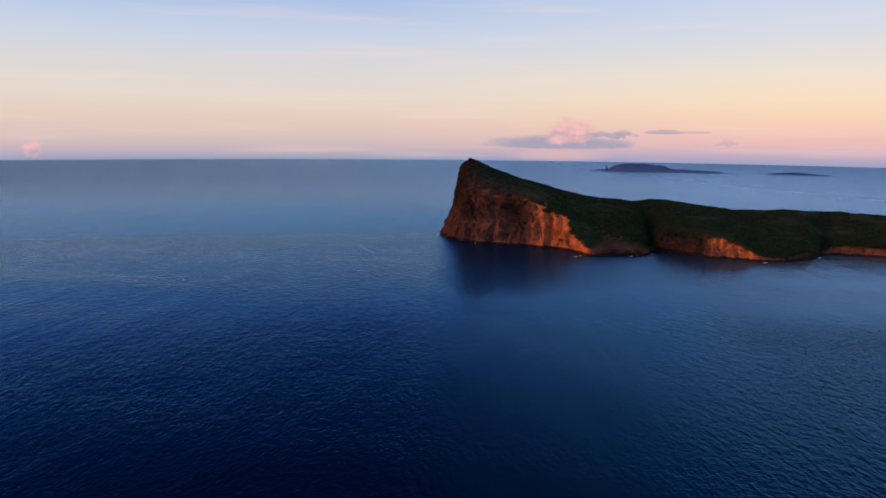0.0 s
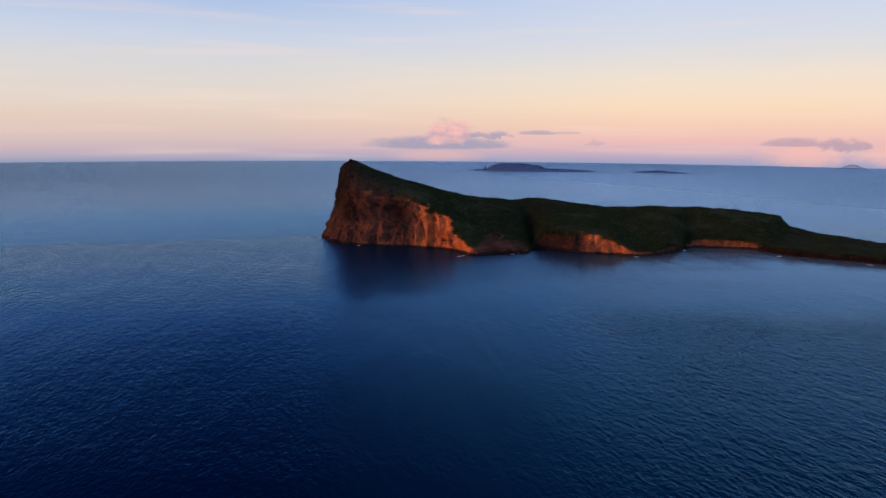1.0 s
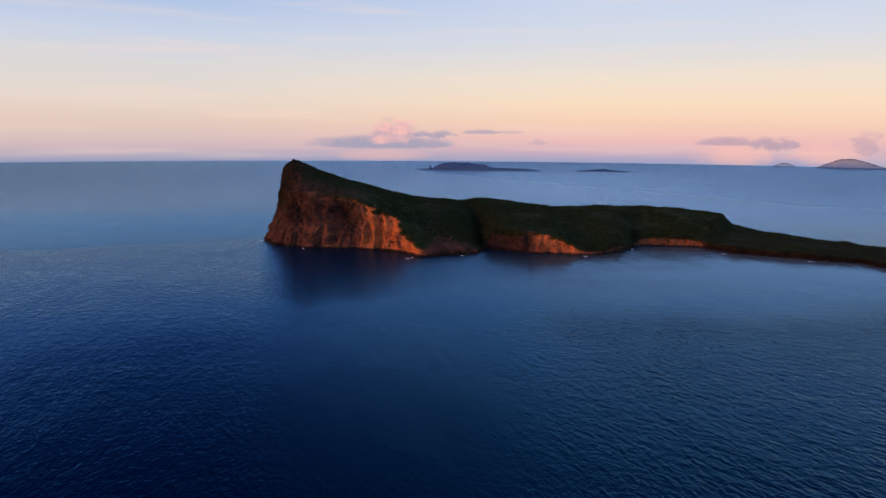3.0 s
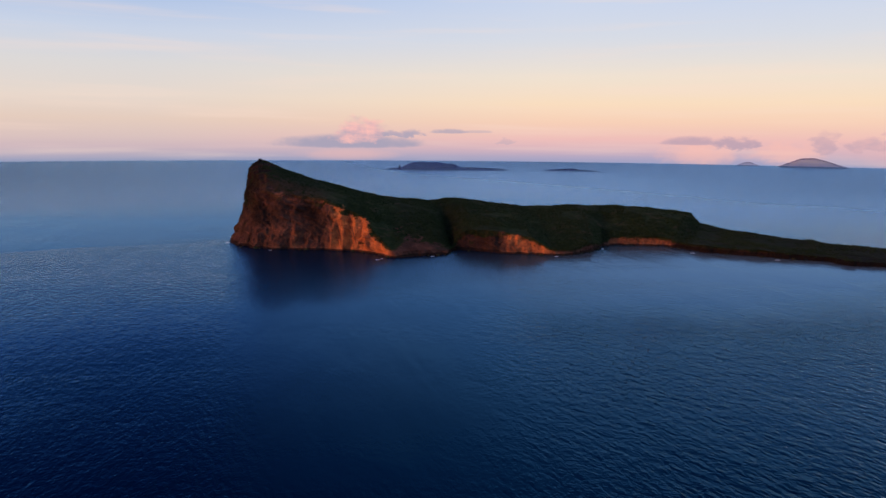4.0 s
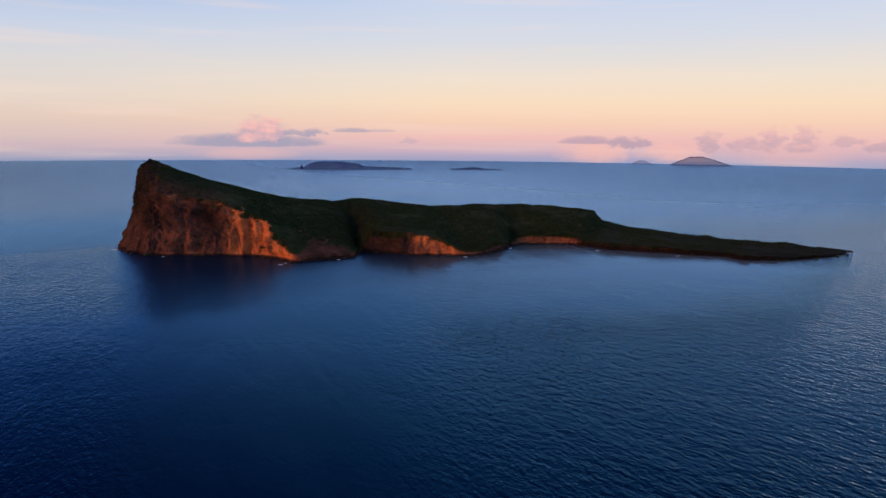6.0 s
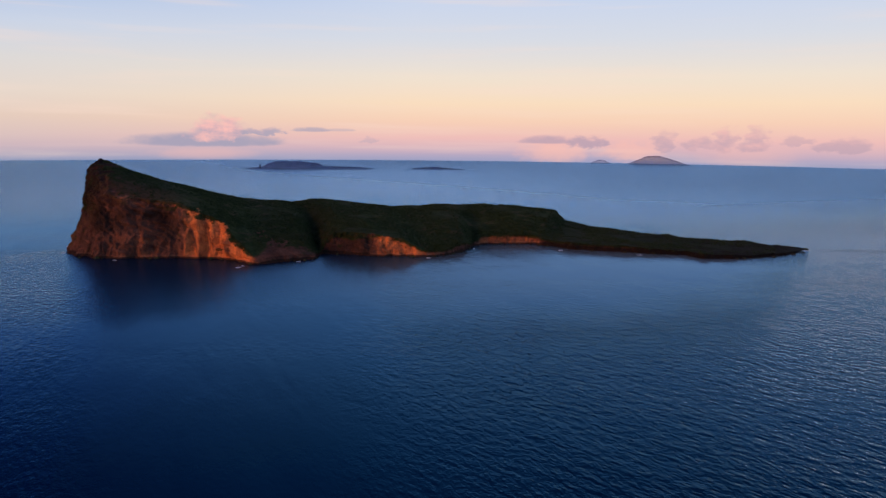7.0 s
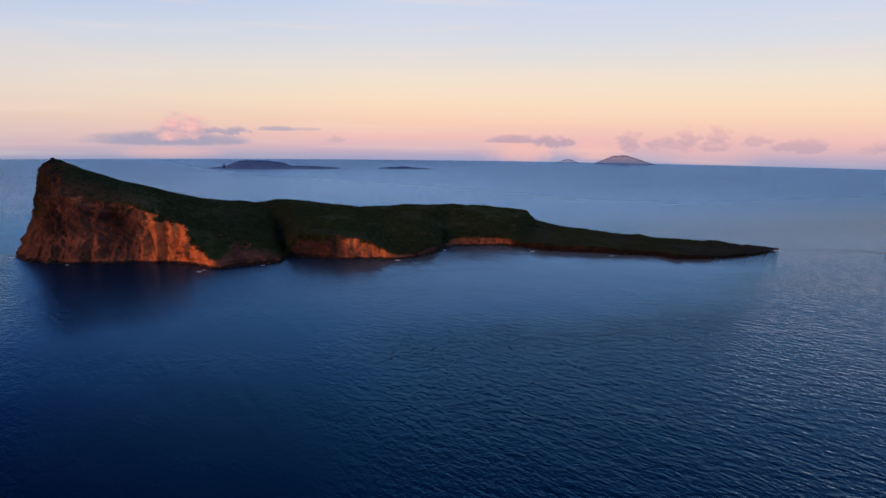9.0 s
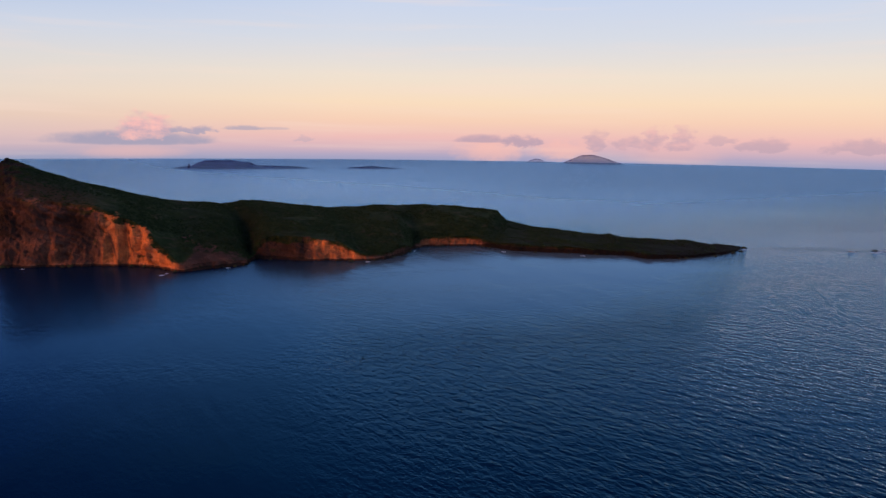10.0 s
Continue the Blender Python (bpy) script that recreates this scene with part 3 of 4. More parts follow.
# crest: the shoreline's x, then the crest's x, y and height
CREST = [(-17, 12, 1332, 60), (-6, 20, 1335, 84), (5, 28, 1337, 108), (13, 37, 1338, 121.5), (22, 49, 1338, 127), (60, 86, 1332, 113), (98, 124, 1322, 98), (197, 250, 1296, 65),
         (297, 340, 1277, 55), (330, 372, 1269, 60), (350, 395, 1262, 59), (395, 455, 1247, 52), (430, 512, 1231, 46), (480, 580, 1212, 48),
         (556, 650, 1188, 48), (610, 720, 1158, 46), (648, 771, 1134, 40), (657, 791, 1128, 37), (664, 800, 1112, 20), (677, 818, 1070, 13),
         (785, 884, 945, 11), (796, 893, 932, 8.5), (900, 958, 853, 8), (985, 1000, 808, 5), (1012, 1018, 790, 1.5)]


# share of fresh orange rock (+) along the shoreline's x; minus darkens, on the point for weaker light
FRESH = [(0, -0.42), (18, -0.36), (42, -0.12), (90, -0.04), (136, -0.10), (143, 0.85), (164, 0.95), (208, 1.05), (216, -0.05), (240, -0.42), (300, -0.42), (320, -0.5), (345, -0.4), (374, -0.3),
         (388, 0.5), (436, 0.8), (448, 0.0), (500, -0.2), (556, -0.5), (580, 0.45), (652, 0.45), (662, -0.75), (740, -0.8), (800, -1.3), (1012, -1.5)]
# scars of fresh rock (+) and the shade of hollows put into the colour (-): shoreline's x, height, half width, half
# height, strength
SCARS_AND_SHADE = [(66, 80, 9, 4, 0.9), (80, 73, 9, 4, 0.8), (40, 66, 5, 3, 0.6), (118, 76, 12, 4, 0.8), (98, 66, 12, 3, 0.5), (60, 30, 14, 8, 0.35),
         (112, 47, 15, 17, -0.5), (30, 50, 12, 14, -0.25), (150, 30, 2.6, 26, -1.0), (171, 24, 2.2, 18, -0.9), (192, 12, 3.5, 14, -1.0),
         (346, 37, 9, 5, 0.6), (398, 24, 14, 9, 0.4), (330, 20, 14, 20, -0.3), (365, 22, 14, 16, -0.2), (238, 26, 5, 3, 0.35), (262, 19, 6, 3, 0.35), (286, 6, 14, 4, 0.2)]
# bare ground that breaks the scrub: shoreline's x, height, half width, half height
BARE = [(52, 88, 6, 3), (64, 83, 7, 3.5), (76, 77, 8, 3.5), (90, 71, 8, 3), (36, 76, 5, 4), (44, 69, 4, 3), (112, 72, 9, 3), (128, 70, 6, 3),
        (226, 30, 12, 5), (250, 22, 16, 5), (275, 12, 12, 4)]
# buttresses (+) and recesses (-) of the tall cliff, metres out along the shoreline's x
RIBS = [(0, 0), (24, 2), (48, -1), (68, 2), (86, 1), (106, -3), (126, -2), (140, 6), (150, 1), (158, 6), (164, -3), (174, 5), (182, -4),
        (190, 6), (202, 3), (215, 0), (1012, 0)]


def along(pairs, x, column=1, width=5):
    table = np.array(pairs, float)
    y = np.interp(x, table[:, 0], table[:, column])
    if width:
        kernel = np.hanning(2 * width + 3)[1:-1]
        y = np.convolve(np.pad(y, width, mode="edge"), kernel / kernel.sum(), "valid")
    return y


def island_columns():
    pts = np.array(SHORE, float)
    run = np.concatenate([[0], np.cumsum(np.hypot(*np.diff(pts, axis=0).T))])
    s = np.concatenate([np.arange(0, 84, 0.4), np.arange(84, run[-1] - 8, 1.0), np.linspace(run[-1] - 8, run[-1], 24)])
    return s, np.interp(s, run, pts[:, 0]), np.interp(s, run, pts[:, 1])


N_CLIFF, N_SLOPE, N_BACK = 76, 90, 36


def build_island():
    s, ax, ay = island_columns()
    n = len(s)
    zb = along(CLIFF, ax)
    cx, cy, cz = (along(CREST, ax, k, 3) for k in (1, 2, 3))
    cz = cz + smooth(690, 740, ax) * smooth(1012, 980, ax) * 4.4 * fractal(np.stack([ax / 47, ax * 0 + 2.5, ax * 0], 1), 5, 0.62)
    west = np.interp(ax, (-17, -6, 4, 13, 20, 28, 44), (0, 0.16, 0.34, 0.52, 0.67, 0.87, 1.0))
    # the cliff top stands back from the shore by a share of its height
    vx, vy = cx - ax, cy - ay
    reach = np.hypot(vx, vy)
    vx, vy = vx / np.maximum(reach, 1e-6), vy / np.maximum(reach, 1e-6)
    inset = np.minimum(3 + np.interp(ax, (0, 100, 150), (0.34, 0.3, 0.2)) * zb, reach * 0.6)
    bx, by = ax + vx * inset, ay + vy * inset
    back = np.interp(ax, (0, 200, 650, 680, 1012), (46, 80, 90, 45, 8))
    lean = np.interp(ax, (0, 60, 1012), (-0.2, 0.3, 0.5))
    dx, dy = cx + back * lean, cy + back * np.sqrt(1 - lean ** 2)
    rows = []
    for k in range(N_CLIFF):
        v = k / (N_CLIFF - 1)
        z = -5 + (zb + 5) * v
        step = v ** 1.15
        rows.append((ax + (bx - ax) * step, ay + (by - ay) * step, z))
    hollow = 15 * np.exp(-((ax - 316) / 16) ** 2) + 6 * np.exp(-((ax - 556) / 26) ** 2)
    for k in range(1, N_SLOPE):
        v = k / (N_SLOPE - 1)
        power = np.interp(ax, (0, 150, 230, 320, 400, 640, 680, 1012), (3.0, 1.9, 1.9, 1.5, 1.3, 1.7, 1.2, 1.0))
        rise = 1 - (1 - v) ** power
        z = zb + (cz - zb) * rise - hollow * math.sin(math.pi * v) * (1 - v) * 1.6
        rows.append((bx + (cx - bx) * v, by + (cy - by) * v, z))
    for k in range(1, N_BACK):
        v = k / (N_BACK - 1)
        z = cz - (cz + 5) * v ** 1.5
        rows.append((cx + (dx - cx) * v, cy + (dy - cy) * v, z))
    grid = np.array([np.stack(r, 1) for r in rows])          # rows x columns x 3
    # the western end: the shore side rises over some forty metres, the crest at once
    share = np.concatenate([np.zeros(N_CLIFF), np.linspace(0, 1, N_SLOPE)[1:], np.ones(N_BACK - 1)])[:, None] ** 0.8
    end = smooth(0, 2.5, s)[None]
    grid[:, :, 2] = -5 + (grid[:, :, 2] + 5) * (west[None] * (1 - share) + share) * end
    m = len(rows)
    gu = np.gradient(grid, axis=1)
    gv = np.gradient(grid, axis=0)
    normal = np.cross(gu, gv)
    normal /= np.maximum(np.linalg.norm(normal, axis=2), 1e-9)[:, :, None]
    flat = grid.reshape(-1, 3)
    steep = (1 - np.abs(normal[:, :, 2]).ravel())
    rocky = np.maximum(smooth(0.15, 0.6, steep), 0.5 * np.tile(smooth(75, 35, ax), m))
    size = np.interp(np.tile(zb, m), (0, 10, 40, 80), (0.3, 0.75, 0.95, 1.0))
    where, above = np.tile(ax, m), flat[:, 2]
    bend = 3.0 * np.stack([fractal(flat / 30 + k, 2, 0.5) for k in (40.0, 50.0, 60.0)], 1)
    bent = flat + bend
    # tilted beds of tuff, which stand out as ledges on the old upper face
    bed = (above + 0.42 * where + 9 * fractal(flat / 45 + 5.1, 3, 0.5)) / 7.5
    layer = np.floor(bed)
    jut = perlin(np.stack([layer * 1.73 + 0.4, where / 26, layer * 0.31], 1))
    ledge = (0.6 + 1.6 * jut) * smooth(0.0, 0.22, bed - layer) * smooth(1.05, 0.3, bed - layer) 
    ledge = 0.45 + (ledge - 0.45) * (0.4 + 0.6 * smooth(5, 40, where))
    bedded = 0.35 + 0.65 * smooth(150, 112, where) * smooth(14, 42, above)
    # upright joints: buttresses, flutes between them, and narrow clefts
    buttress = fractal(bent / (30, 30, 70), 3, 0.5)
    flute = fractal(bent / (9, 9, 60) + 3.3, 3, 0.5)
    flute = 0.5 * flute + 0.5 * np.round(flute * 5) / 5
    cleft = smooth(0.07, 0.0, np.abs(perlin(bent / (15, 15, 75) + 8.1))) * smooth(-0.1, 0.25, perlin(bent / 40 + 2.7))
    lumps = fractal(bent / (13, 13, 10) + 6.6, 3, 0.5)
    crumb = fractal(flat / 4.0 + 9.7, 3, 0.6)
    apron = smooth(13, 0, above) * smooth(-0.15, 0.35, perlin(np.stack([where / 15, where * 0 + 0.5, where * 0], 1)))
    ribs = np.tile(along(RIBS, ax), m) * smooth(0, 12, above) * smooth(1.05, 0.7, above / np.maximum(np.tile(zb, m), 1))
    ribs = ribs - 5 * np.exp(-((where - 114) / 13) ** 2 - ((above - 50) / 12) ** 2)
    push = rocky * (ribs + size * (-1.5 + 7.0 * buttress + (5.0 - 2.5 * bedded) * flute + 3.4 * bedded * ledge - 3.0 * (1.2 - bedded) * cleft + 2.0 * crumb + 5.0 * lumps + 2.2 * apron))
    roll = (1 - rocky) * (3.0 * fractal(flat / (46, 46, 46) + 2.2, 3, 0.5) + 0.9 * fractal(flat / 9 + 4.4, 3, 0.5))
    fade = np.minimum(1, np.maximum(grid[:, :, 2].ravel() + 5, 0) / 6)
    tail = np.tile(smooth(1012, 930, ax) * 0.5 + 0.5, m)
    flat = flat + normal.reshape(-1, 3) * (push * (0.35 + 0.65 * fade) + roll * fade)[:, None] * tail[:, None]
    # the western end is hollow between its foot and the summit
    flat[:, 0] += smooth(60, 8, where) * np.interp(flat[:, 2], (0, 12, 32, 52, 62, 80, 96, 108, 125), (5, 9, 10.5, 13, 12, 7, 6, 2, 0))
    grid = flat.reshape(m, n, 3)
    # where scrub grows: above the ragged upper edge of the rock, and on its gentler ledges
    top = np.tile(zb * west, m)
    edge = 13 * fractal(flat / (24, 24, 12) + 7.7, 4, 0.6) * np.clip(top / 40, 0.25, 1.0)
    rise = flat[:, 2] - top - edge
    margin = np.tile(np.interp(ax, (0, 90, 120, 205, 235, 300, 340, 380, 440, 1012), (-8, -8, -8, -4, 10, 0, -9, -5, -3, -2)), m)
    green = smooth(-10, 10, rise - margin)
    inland = np.repeat(np.concatenate([np.zeros(N_CLIFF), np.linspace(0, 1, N_SLOPE)[1:] * 3, np.full(N_BACK - 1, 3.0)]), n)
    inland *= np.tile(np.interp(ax, (0, 205, 225, 298, 315, 1012), (1, 1, 0.35, 0.35, 1, 1)), m)
    green = np.clip(np.maximum(green, smooth(0.15, 0.5, inland - 0.4 * fractal(flat / 22 + 1.1, 3, 0.5))), 0, 1)
    dry = np.tile(smooth(120, 40, ax), m) * smooth(-0.25, 0.2, fractal(flat / 18 + 15.0, 3, 0.55))
    green *= 1 - 0.55 * dry
    dry = np.tile(smooth(165, 70, ax), m) * smooth(1.6, 0.5, inland - 0.5 * fractal(flat / 26 + 18.0, 3, 0.55))
    green *= 0.6 + 0.4 * np.tile(smooth(18, 60, ax), m)
    green = np.maximum(green, 0.55 * smooth(0.2, 0.5, fractal(flat / (14, 14, 9) + 12.0, 3, 0.5)))
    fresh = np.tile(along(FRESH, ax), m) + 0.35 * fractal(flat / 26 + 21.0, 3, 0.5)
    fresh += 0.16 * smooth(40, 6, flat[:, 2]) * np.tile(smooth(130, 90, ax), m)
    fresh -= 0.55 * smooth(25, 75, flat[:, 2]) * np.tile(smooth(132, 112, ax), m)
    # minus strengths paint the shade of alcove, gullies and cave into the rock
    for sx, sz, wide, tall, much in SCARS_AND_SHADE:
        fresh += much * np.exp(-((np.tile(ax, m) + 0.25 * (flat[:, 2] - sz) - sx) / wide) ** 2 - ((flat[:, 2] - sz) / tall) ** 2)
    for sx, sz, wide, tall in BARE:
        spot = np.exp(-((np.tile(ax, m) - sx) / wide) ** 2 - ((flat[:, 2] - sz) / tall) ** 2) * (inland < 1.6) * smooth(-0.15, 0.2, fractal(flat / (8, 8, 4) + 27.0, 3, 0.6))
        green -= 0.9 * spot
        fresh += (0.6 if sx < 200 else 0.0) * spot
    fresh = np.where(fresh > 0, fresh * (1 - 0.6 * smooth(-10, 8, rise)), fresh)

    island = tagged(new("island"), "wedge-shaped rocky island with red cliffs and dark green scrub", "island")
    a, b = N_CLIFF, N_CLIFF + N_SLOPE - 1

    def sheet(name, low, high, west_x, east_x, label):
        """One stretch of the island's skin, between two places along the shore."""
        c0, c1 = np.searchsorted(ax, west_x), min(np.searchsorted(ax, east_x) + 1, n)
        piece = grid[low:high, c0:c1]
        mesh = mesh_from(name, piece.reshape(-1, 3), grid_faces(high - low, c1 - c0))
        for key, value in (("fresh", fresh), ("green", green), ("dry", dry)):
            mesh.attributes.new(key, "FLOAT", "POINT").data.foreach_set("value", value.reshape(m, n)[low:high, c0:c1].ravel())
        return part(name, mesh, ISLAND_GROUND, island, label)

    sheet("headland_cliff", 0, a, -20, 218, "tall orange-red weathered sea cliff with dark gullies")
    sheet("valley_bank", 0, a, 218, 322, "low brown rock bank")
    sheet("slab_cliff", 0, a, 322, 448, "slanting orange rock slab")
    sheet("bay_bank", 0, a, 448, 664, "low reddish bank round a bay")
    sheet("point_rock", 0, a, 664, 1013, "low rock of the point, blackened for its weaker light")
    sheet("headland_slope", a - 1, b, -20, 322, "dark green scrub slope below the summit")
    sheet("plateau_slope", a - 1, b, 322, 664, "dark green scrub slope of the plateau")
    sheet("point_scrub", a - 1, b, 664, 1013, "scrub on the low point, darkened for its weaker light")
    sheet("far_slope", b - 1, m, -20, 1013, "shaded rock falling to the sea")
    return island, grid[a - 34:b], green.reshape(m, n)[a - 34:b]


ISLAND, SLOPE, GREEN = build_island()


# ---------------------------------------------------------------- shrubs on the slopes
_ico = bmesh.new()
bmesh.ops.create_icosphere(_ico, subdivisions=1, radius=1.0)
ICO_V = np.array([v.co[:] for v in _ico.verts])
ICO_F = np.array([[v.index for v in f.verts] for f in _ico.faces])
_ico.free()


def scatter_shrubs():
    rng = np.random.RandomState(3)
    rows, cols, _ = SLOPE.shape
    # even over the ground: pick cells by their area
    e1 = SLOPE[1:, :-1] - SLOPE[:-1, :-1]
    e2 = SLOPE[:-1, 1:] - SLOPE[:-1, :-1]
    area = np.linalg.norm(np.cross(e1, e2), axis=2).ravel()
    pick = rng.choice(len(area), 36000, p=area / area.sum())
    i, j = pick // (cols - 1), pick % (cols - 1)
    spot = SLOPE[i, j] + e1[i, j] * rng.rand(len(pick), 1) + e2[i, j] * rng.rand(len(pick), 1)
    cover = fractal(spot / 60 + 31.0, 3, 0.5) + 0.25 * rng.rand(len(pick))
    keep = (cover > -0.06) & (spot[:, 2] > 4) & (GREEN[i, j] > 0.5 + 0.3 * rng.rand(len(pick)))
    keep &= (spot[:, 0] > 150) | (spot[:, 2] > 100) | (rng.rand(len(pick)) < 0.3)
    keep &= (spot[:, 0] < 820) | (rng.rand(len(pick)) < 0.35)
    spot, cover = spot[keep], cover[keep]
    count = len(spot)
    wide = rng.uniform(0.8, 2.1, count) * (1 + 0.5 * np.clip(cover, 0, 0.6))
    tall = wide * rng.uniform(0.22, 0.45, count)
    jitter = rng.uniform(0.62, 1.25, (count, len(ICO_V), 1))
    body = ICO_V[None] * jitter * np.stack([wide, wide * rng.uniform(0.7, 1.2, count), tall], 1)[:, None]
    body += spot[:, None] + np.array([0, 0, 1.0]) * (tall * 0.35)[:, None, None]
    faces = (ICO_F[None] + (np.arange(count) * len(ICO_V))[:, None, None]).reshape(-1, 3)
    mesh = mesh_from("shrub_cover", body.reshape(-1, 3), faces)
    tagged(part("shrub_cover", mesh, LEAF, ISLAND, "low dense coastal shrubs"), kind="stuff")


scatter_shrubs()


# ---------------------------------------------------------------- far islands
def land(name, length, width, profile, mat, seed, label, place, heading):
    """A far island: profile gives pairs of (share of the length, height)."""
    cols, rows = 120, 25
    u = np.linspace(0, 1, cols)
    top = np.interp(u, *np.array(profile).T)
    end = np.clip(np.minimum(u, 1 - u) * 12, 0, 1) ** 0.5
    v = np.linspace(-1, 1, rows)
    x = np.tile((u - 0.5) * length, (rows, 1))
    y = v[:, None] * width / 2 * end[None]
    z = top[None] * np.clip(1.25 * (1 - np.abs(v) ** 2.4), 0, 1)[:, None] - 1.0 + 2.0 * (1 - v[:, None] ** 2) * end[None]
    pts = np.stack([x, y, z], 2).reshape(-1, 3)
    rough = fractal(pts / (length * 0.05) + seed, 4, 0.55)
    pts[:, 2] += rough * np.clip(pts[:, 2], 0, 20) * 0.35
    ob = new(name, mesh_from(name, pts, grid_faces(rows, cols)))
    ob.data.materials.append(mat)
    ob.matrix_world = pose(*place, 0, 0, heading)
    return tagged(ob, label, "island")


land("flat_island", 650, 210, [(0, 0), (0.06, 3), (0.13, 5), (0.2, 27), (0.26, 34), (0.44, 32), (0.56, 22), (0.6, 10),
                               (0.8, 7), (0.95, 3), (1, 0)], FAR_HAZE_LAND, 3.0,
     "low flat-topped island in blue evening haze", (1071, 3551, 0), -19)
land("low_islet", 290, 110, [(0, 0), (0.1, 3), (0.3, 7), (0.5, 10), (0.62, 5), (0.85, 2), (1, 0)], FAR_HAZE_LAND, 8.0,
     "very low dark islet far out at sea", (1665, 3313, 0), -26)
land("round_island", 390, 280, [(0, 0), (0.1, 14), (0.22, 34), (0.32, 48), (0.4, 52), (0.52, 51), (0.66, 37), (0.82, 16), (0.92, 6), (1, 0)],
     HAZE_LAND, 5.0, "domed island on the horizon, mauve from painted haze", (3356, 3490, 0), -44)
land("small_far_island", 145, 110, [(0, 0), (0.2, 12), (0.4, 21), (0.6, 19), (0.8, 9), (1, 0)], PALE_HAZE_LAND, 6.0,
     "small peaked island on the horizon, paled by painted haze", (3095, 3742, 0), -40)


# ---------------------------------------------------------------- rocks, surf and small things
_ico = bmesh.new()
bmesh.ops.create_icosphere(_ico, subdivisions=3, radius=1.0)
ICO3_V = np.array([v.co[:] for v in _ico.verts])
ICO3_F = np.array([[v.index for v in f.verts] for f in _ico.faces])
_ico.free()


def rock_mesh(seed, sizes, jag=0.45):
    pts = ICO3_V * (1 + jag * fractal(ICO3_V * 1.1 + seed, 4, 0.55))[:, None]
    flat = np.round(pts * 3.2) / 3.2                      # broken, blocky faces
    return mesh_from("boulder", (0.55 * pts + 0.45 * flat) * sizes, ICO3_F, shade=False)


def boulders():
    """Fallen blocks along the foot of the cliffs, half in the water."""
    rng = np.random.RandomState(5)
    kinds = [rock_mesh(k * 3.7, (1.0, rng.uniform(0.7, 1.0), rng.uniform(0.5, 0.8))) for k in range(5)]
    for k in kinds:
        k.materials.append(DARK_ROCK)
    s, ax, ay = island_columns()
    for where in np.sort(rng.uniform(48, s[-1] - 10, 44)):
        x, y = np.interp(where, s, ax), np.interp(where, s, ay)
        ob = new("boulder", kinds[rng.randint(5)])
        size = rng.uniform(1.0, 3.2) * (1.25 if x < 240 else 1.0)
        out = rng.uniform(0.0, 7.0)
        ob.matrix_world = pose(x - out * 0.45, y - out * 0.9, rng.uniform(-0.2, 0.5), 0, 0, rng.uniform(0, 360)) @ Matrix.Scale(size, 4)
        tagged(ob, "dark wet boulder at the foot of a cliff", "rock", "boulders along the shore")


boulders()


def sea_rock(place, sizes, seed, label, mat=DARK_ROCK, name="sea_rock"):
    mesh = rock_mesh(seed, sizes)
    mesh.materials.append(mat)
    ob = new(name, mesh)
    ob.matrix_world = pose(*place)
    return tagged(ob, label, "rock")


sea_rock((1, 1284, 0.6), (4.0, 3.0, 2.4), 2.0, "dark low rock awash beside the western cliff")
sea_rock((1178, 667, 0.0), (6, 3.5, 1.0), 6.0, "black reef rock awash off the low point")
sea_rock((1132, 681, 0.0), (3, 2, 0.8), 9.0, "black reef rock awash off the low point")
sea_rock((1016, 784, 0.2), (5, 4, 2.2), 12.0, "dark rock at the tip of the low point")
sea_rock((836, 3632, 4), (6, 6, 17), 15.0, "rock stack beside a far flat island, blue from painted haze", FAR_HAZE_LAND, "rock_stack")
sea_rock((54, 1338, 125.4), (2.6, 2.4, 1.6), 18.0, "dark rock knob on the summit", DARK_ROCK, "summit_rock")
sea_rock((49, 1337, 124.6), (2.2, 2.0, 1.4), 21.0, "dark rock knob on the summit", DARK_ROCK, "summit_rock")


def surf(x, y, long, wide, heading, seed):
    """A patch of broken white water, a thin ragged sheet with a raised crest."""
    rng = np.random.RandomState(seed)
    a = np.linspace(0, 2 * np.pi, 40, endpoint=False)
    verts, faces = [(0, 0, 0.35)], []
    for ring, high in ((0.5, 0.3), (1.0, 0.02)):
        edge = ring * (1 + 0.55 * fractal(np.stack([np.cos(a) * 1.6, np.sin(a) * 1.6, a * 0 + seed], 1), 3, 0.6))
        verts += [(long * e * math.cos(t), wide * e * math.sin(t), high * rng.uniform(0.4, 1.0)) for e, t in zip(edge, a)]
    faces += [(0, 1 + k, 1 + (k + 1) % 40) for k in range(40)]
    faces += [(1 + k, 41 + k, 41 + (k + 1) % 40, 1 + (k + 1) % 40) for k in range(40)]
    ob = new("surf", mesh_from("surf", verts, faces))
    ob.data.materials.append(FOAM)
    ob.matrix_world = pose(x, y, 0.02, 0, 0, heading)
    return tagged(ob, "small patch of white surf breaking on rock", "surf", "surf patches")


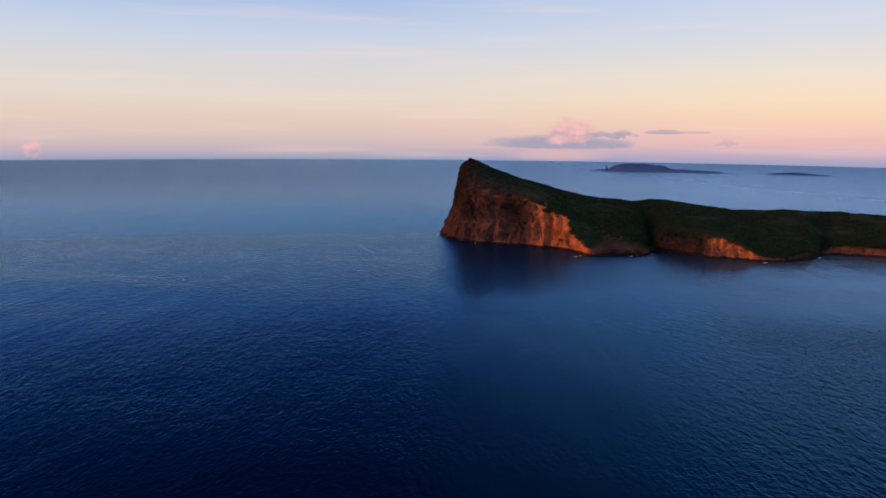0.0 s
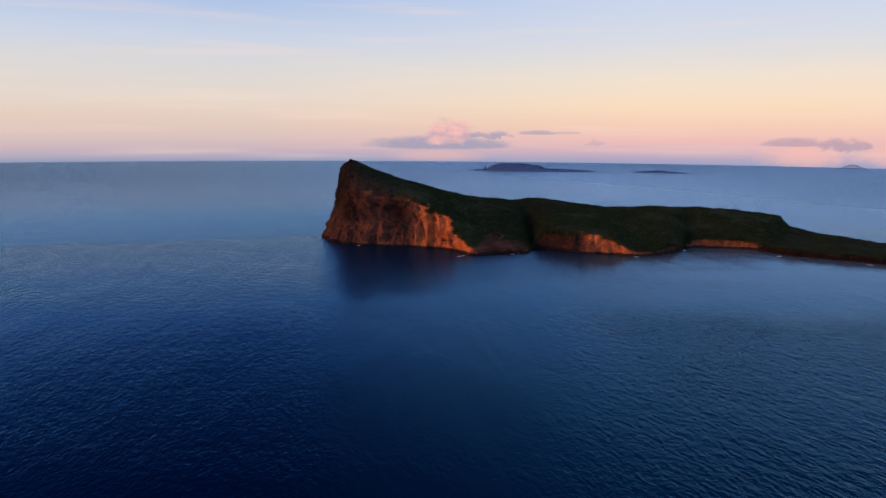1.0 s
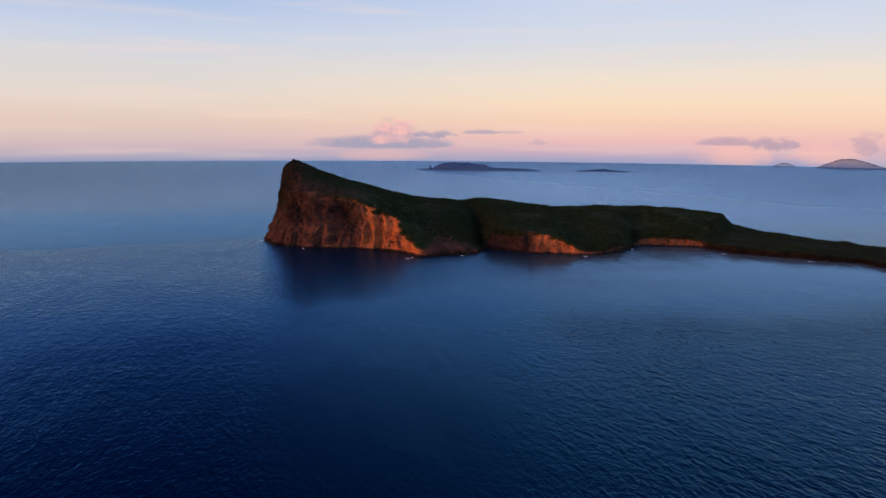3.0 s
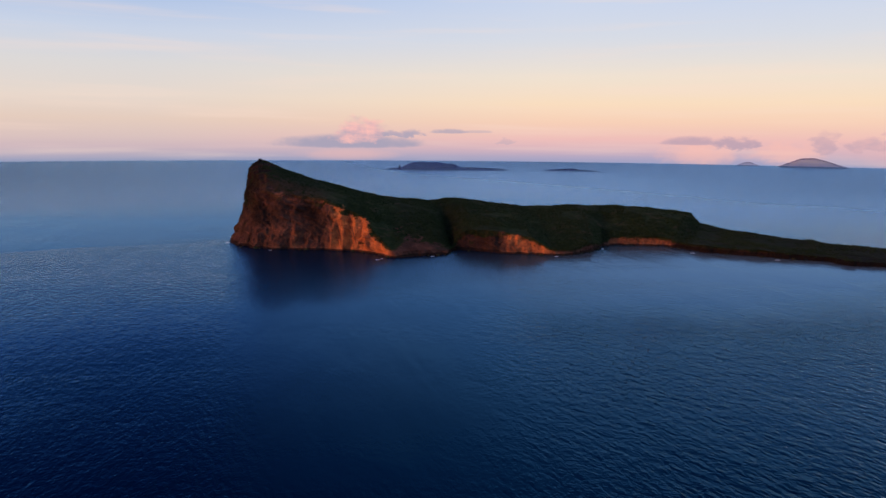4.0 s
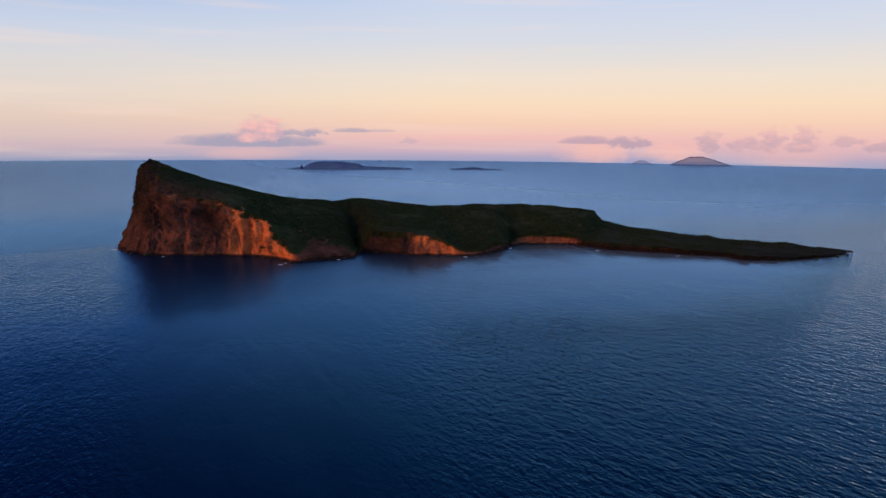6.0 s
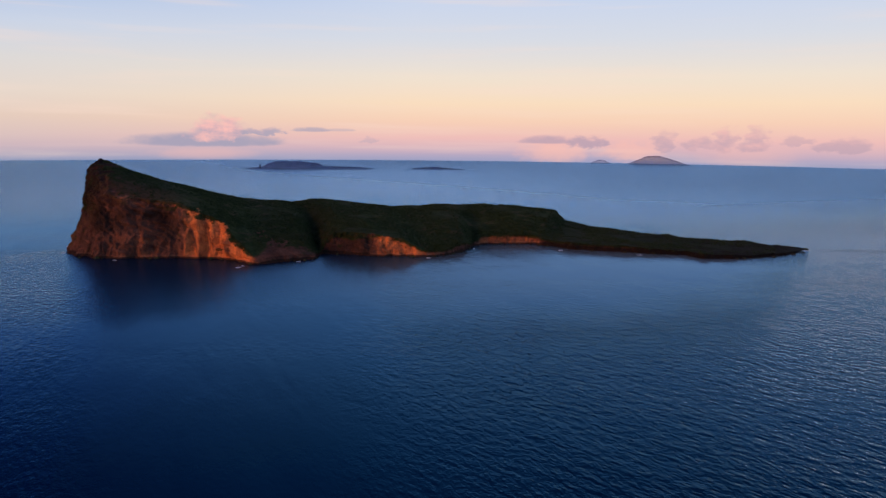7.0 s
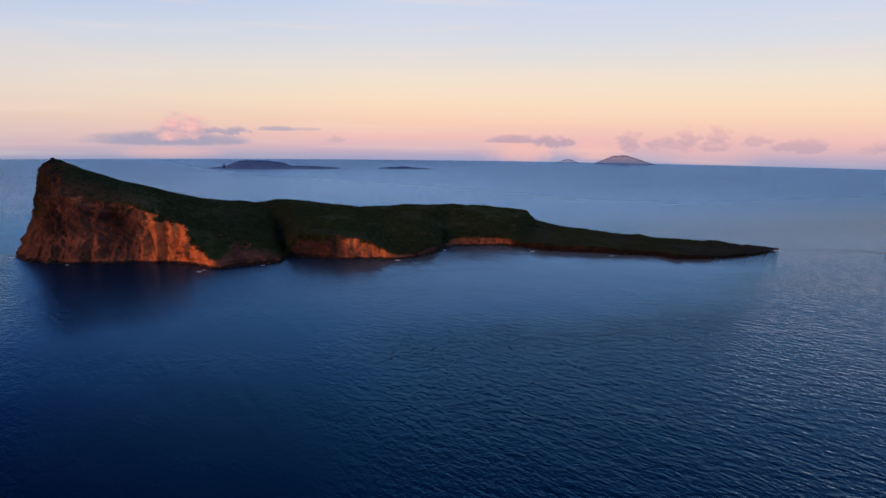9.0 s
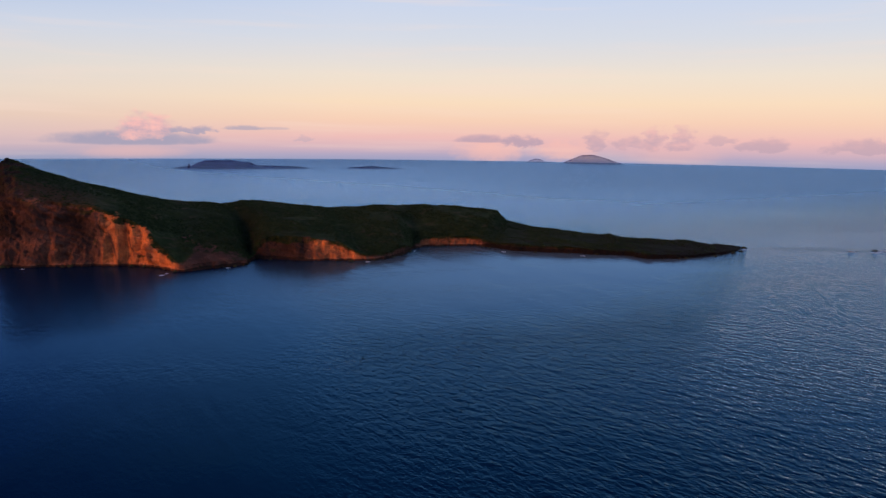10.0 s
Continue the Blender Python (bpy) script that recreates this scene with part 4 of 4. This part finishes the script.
for place in ((445, 957, 3.2, 1.8, -20), (657, 934, 4.5, 2.2, -10), (545, 1003, 3.0, 1.5, 30), (190, 993, 3.6, 1.6, 0), (198, 1001, 2.4, 1.2, 0),
              (738, 852, 4.0, 1.5, -40), (887, 765, 3.0, 1.2, 0), (1006, 776, 4.5, 2.0, -30), (52, 1114, 3.0, 1.2, -30), (-1, 1272, 5.0, 2.4, 20),
              (-9, 1206, 4.0, 2.5, 60), (1130, 677, 8.0, 2.5, -35), (1160, 655, 11.0, 3.2, -30), (1186, 660, 7.0, 2.6, -20), (272, 1002, 3.0, 1.2, 0)):
    surf(*place, seed=int(place[0]) % 97)


def bush(x, y, z, size, seed):
    """A single tall bush that breaks the skyline: a short stem and a crown of leaf clumps."""
    rng = np.random.RandomState(seed)
    thing = tagged(new("bush"), "dark green wind-clipped bush on the plateau", "bush", "bushes on the skyline")
    thing.matrix_world = pose(x, y, z)
    bm = bmesh.new()
    bmesh.ops.create_cone(bm, segments=7, radius1=size * 0.12, radius2=size * 0.05, depth=size * 0.8, cap_ends=True)
    bmesh.ops.translate(bm, verts=bm.verts, vec=(0, 0, size * 0.3))
    stem = bpy.data.meshes.new("stem")
    bm.to_mesh(stem)
    bm.free()
    part("stem", stem, DARK_ROCK, thing, "short grey-brown stem")
    verts, faces = [], []
    for k in range(26):
        r = size * rng.uniform(0.16, 0.34)
        c = rng.normal(size=3) * (size * 0.45, size * 0.45, size * 0.22) + (0, 0, size * 0.75)
        verts.append(ICO_V * rng.uniform(0.6, 1.25, (len(ICO_V), 1)) * r + c)
        faces.append(ICO_F + k * len(ICO_V))
    part("crown", mesh_from("crown", np.concatenate(verts), np.concatenate(faces), shade=False), LEAF, thing, "dense dark leaves")


for k, (x, y, z, size) in enumerate(((584, 1211, 47.2, 2.2), (634, 1193, 47.2, 1.8), (640, 1191, 47.2, 1.5), (700, 1166, 45.6, 1.8), (728, 1154, 44.6, 1.5),
                                     (372, 1268, 58.8, 1.6), (470, 1242, 50.6, 1.5))):
    bush(x, y, z, size, k)
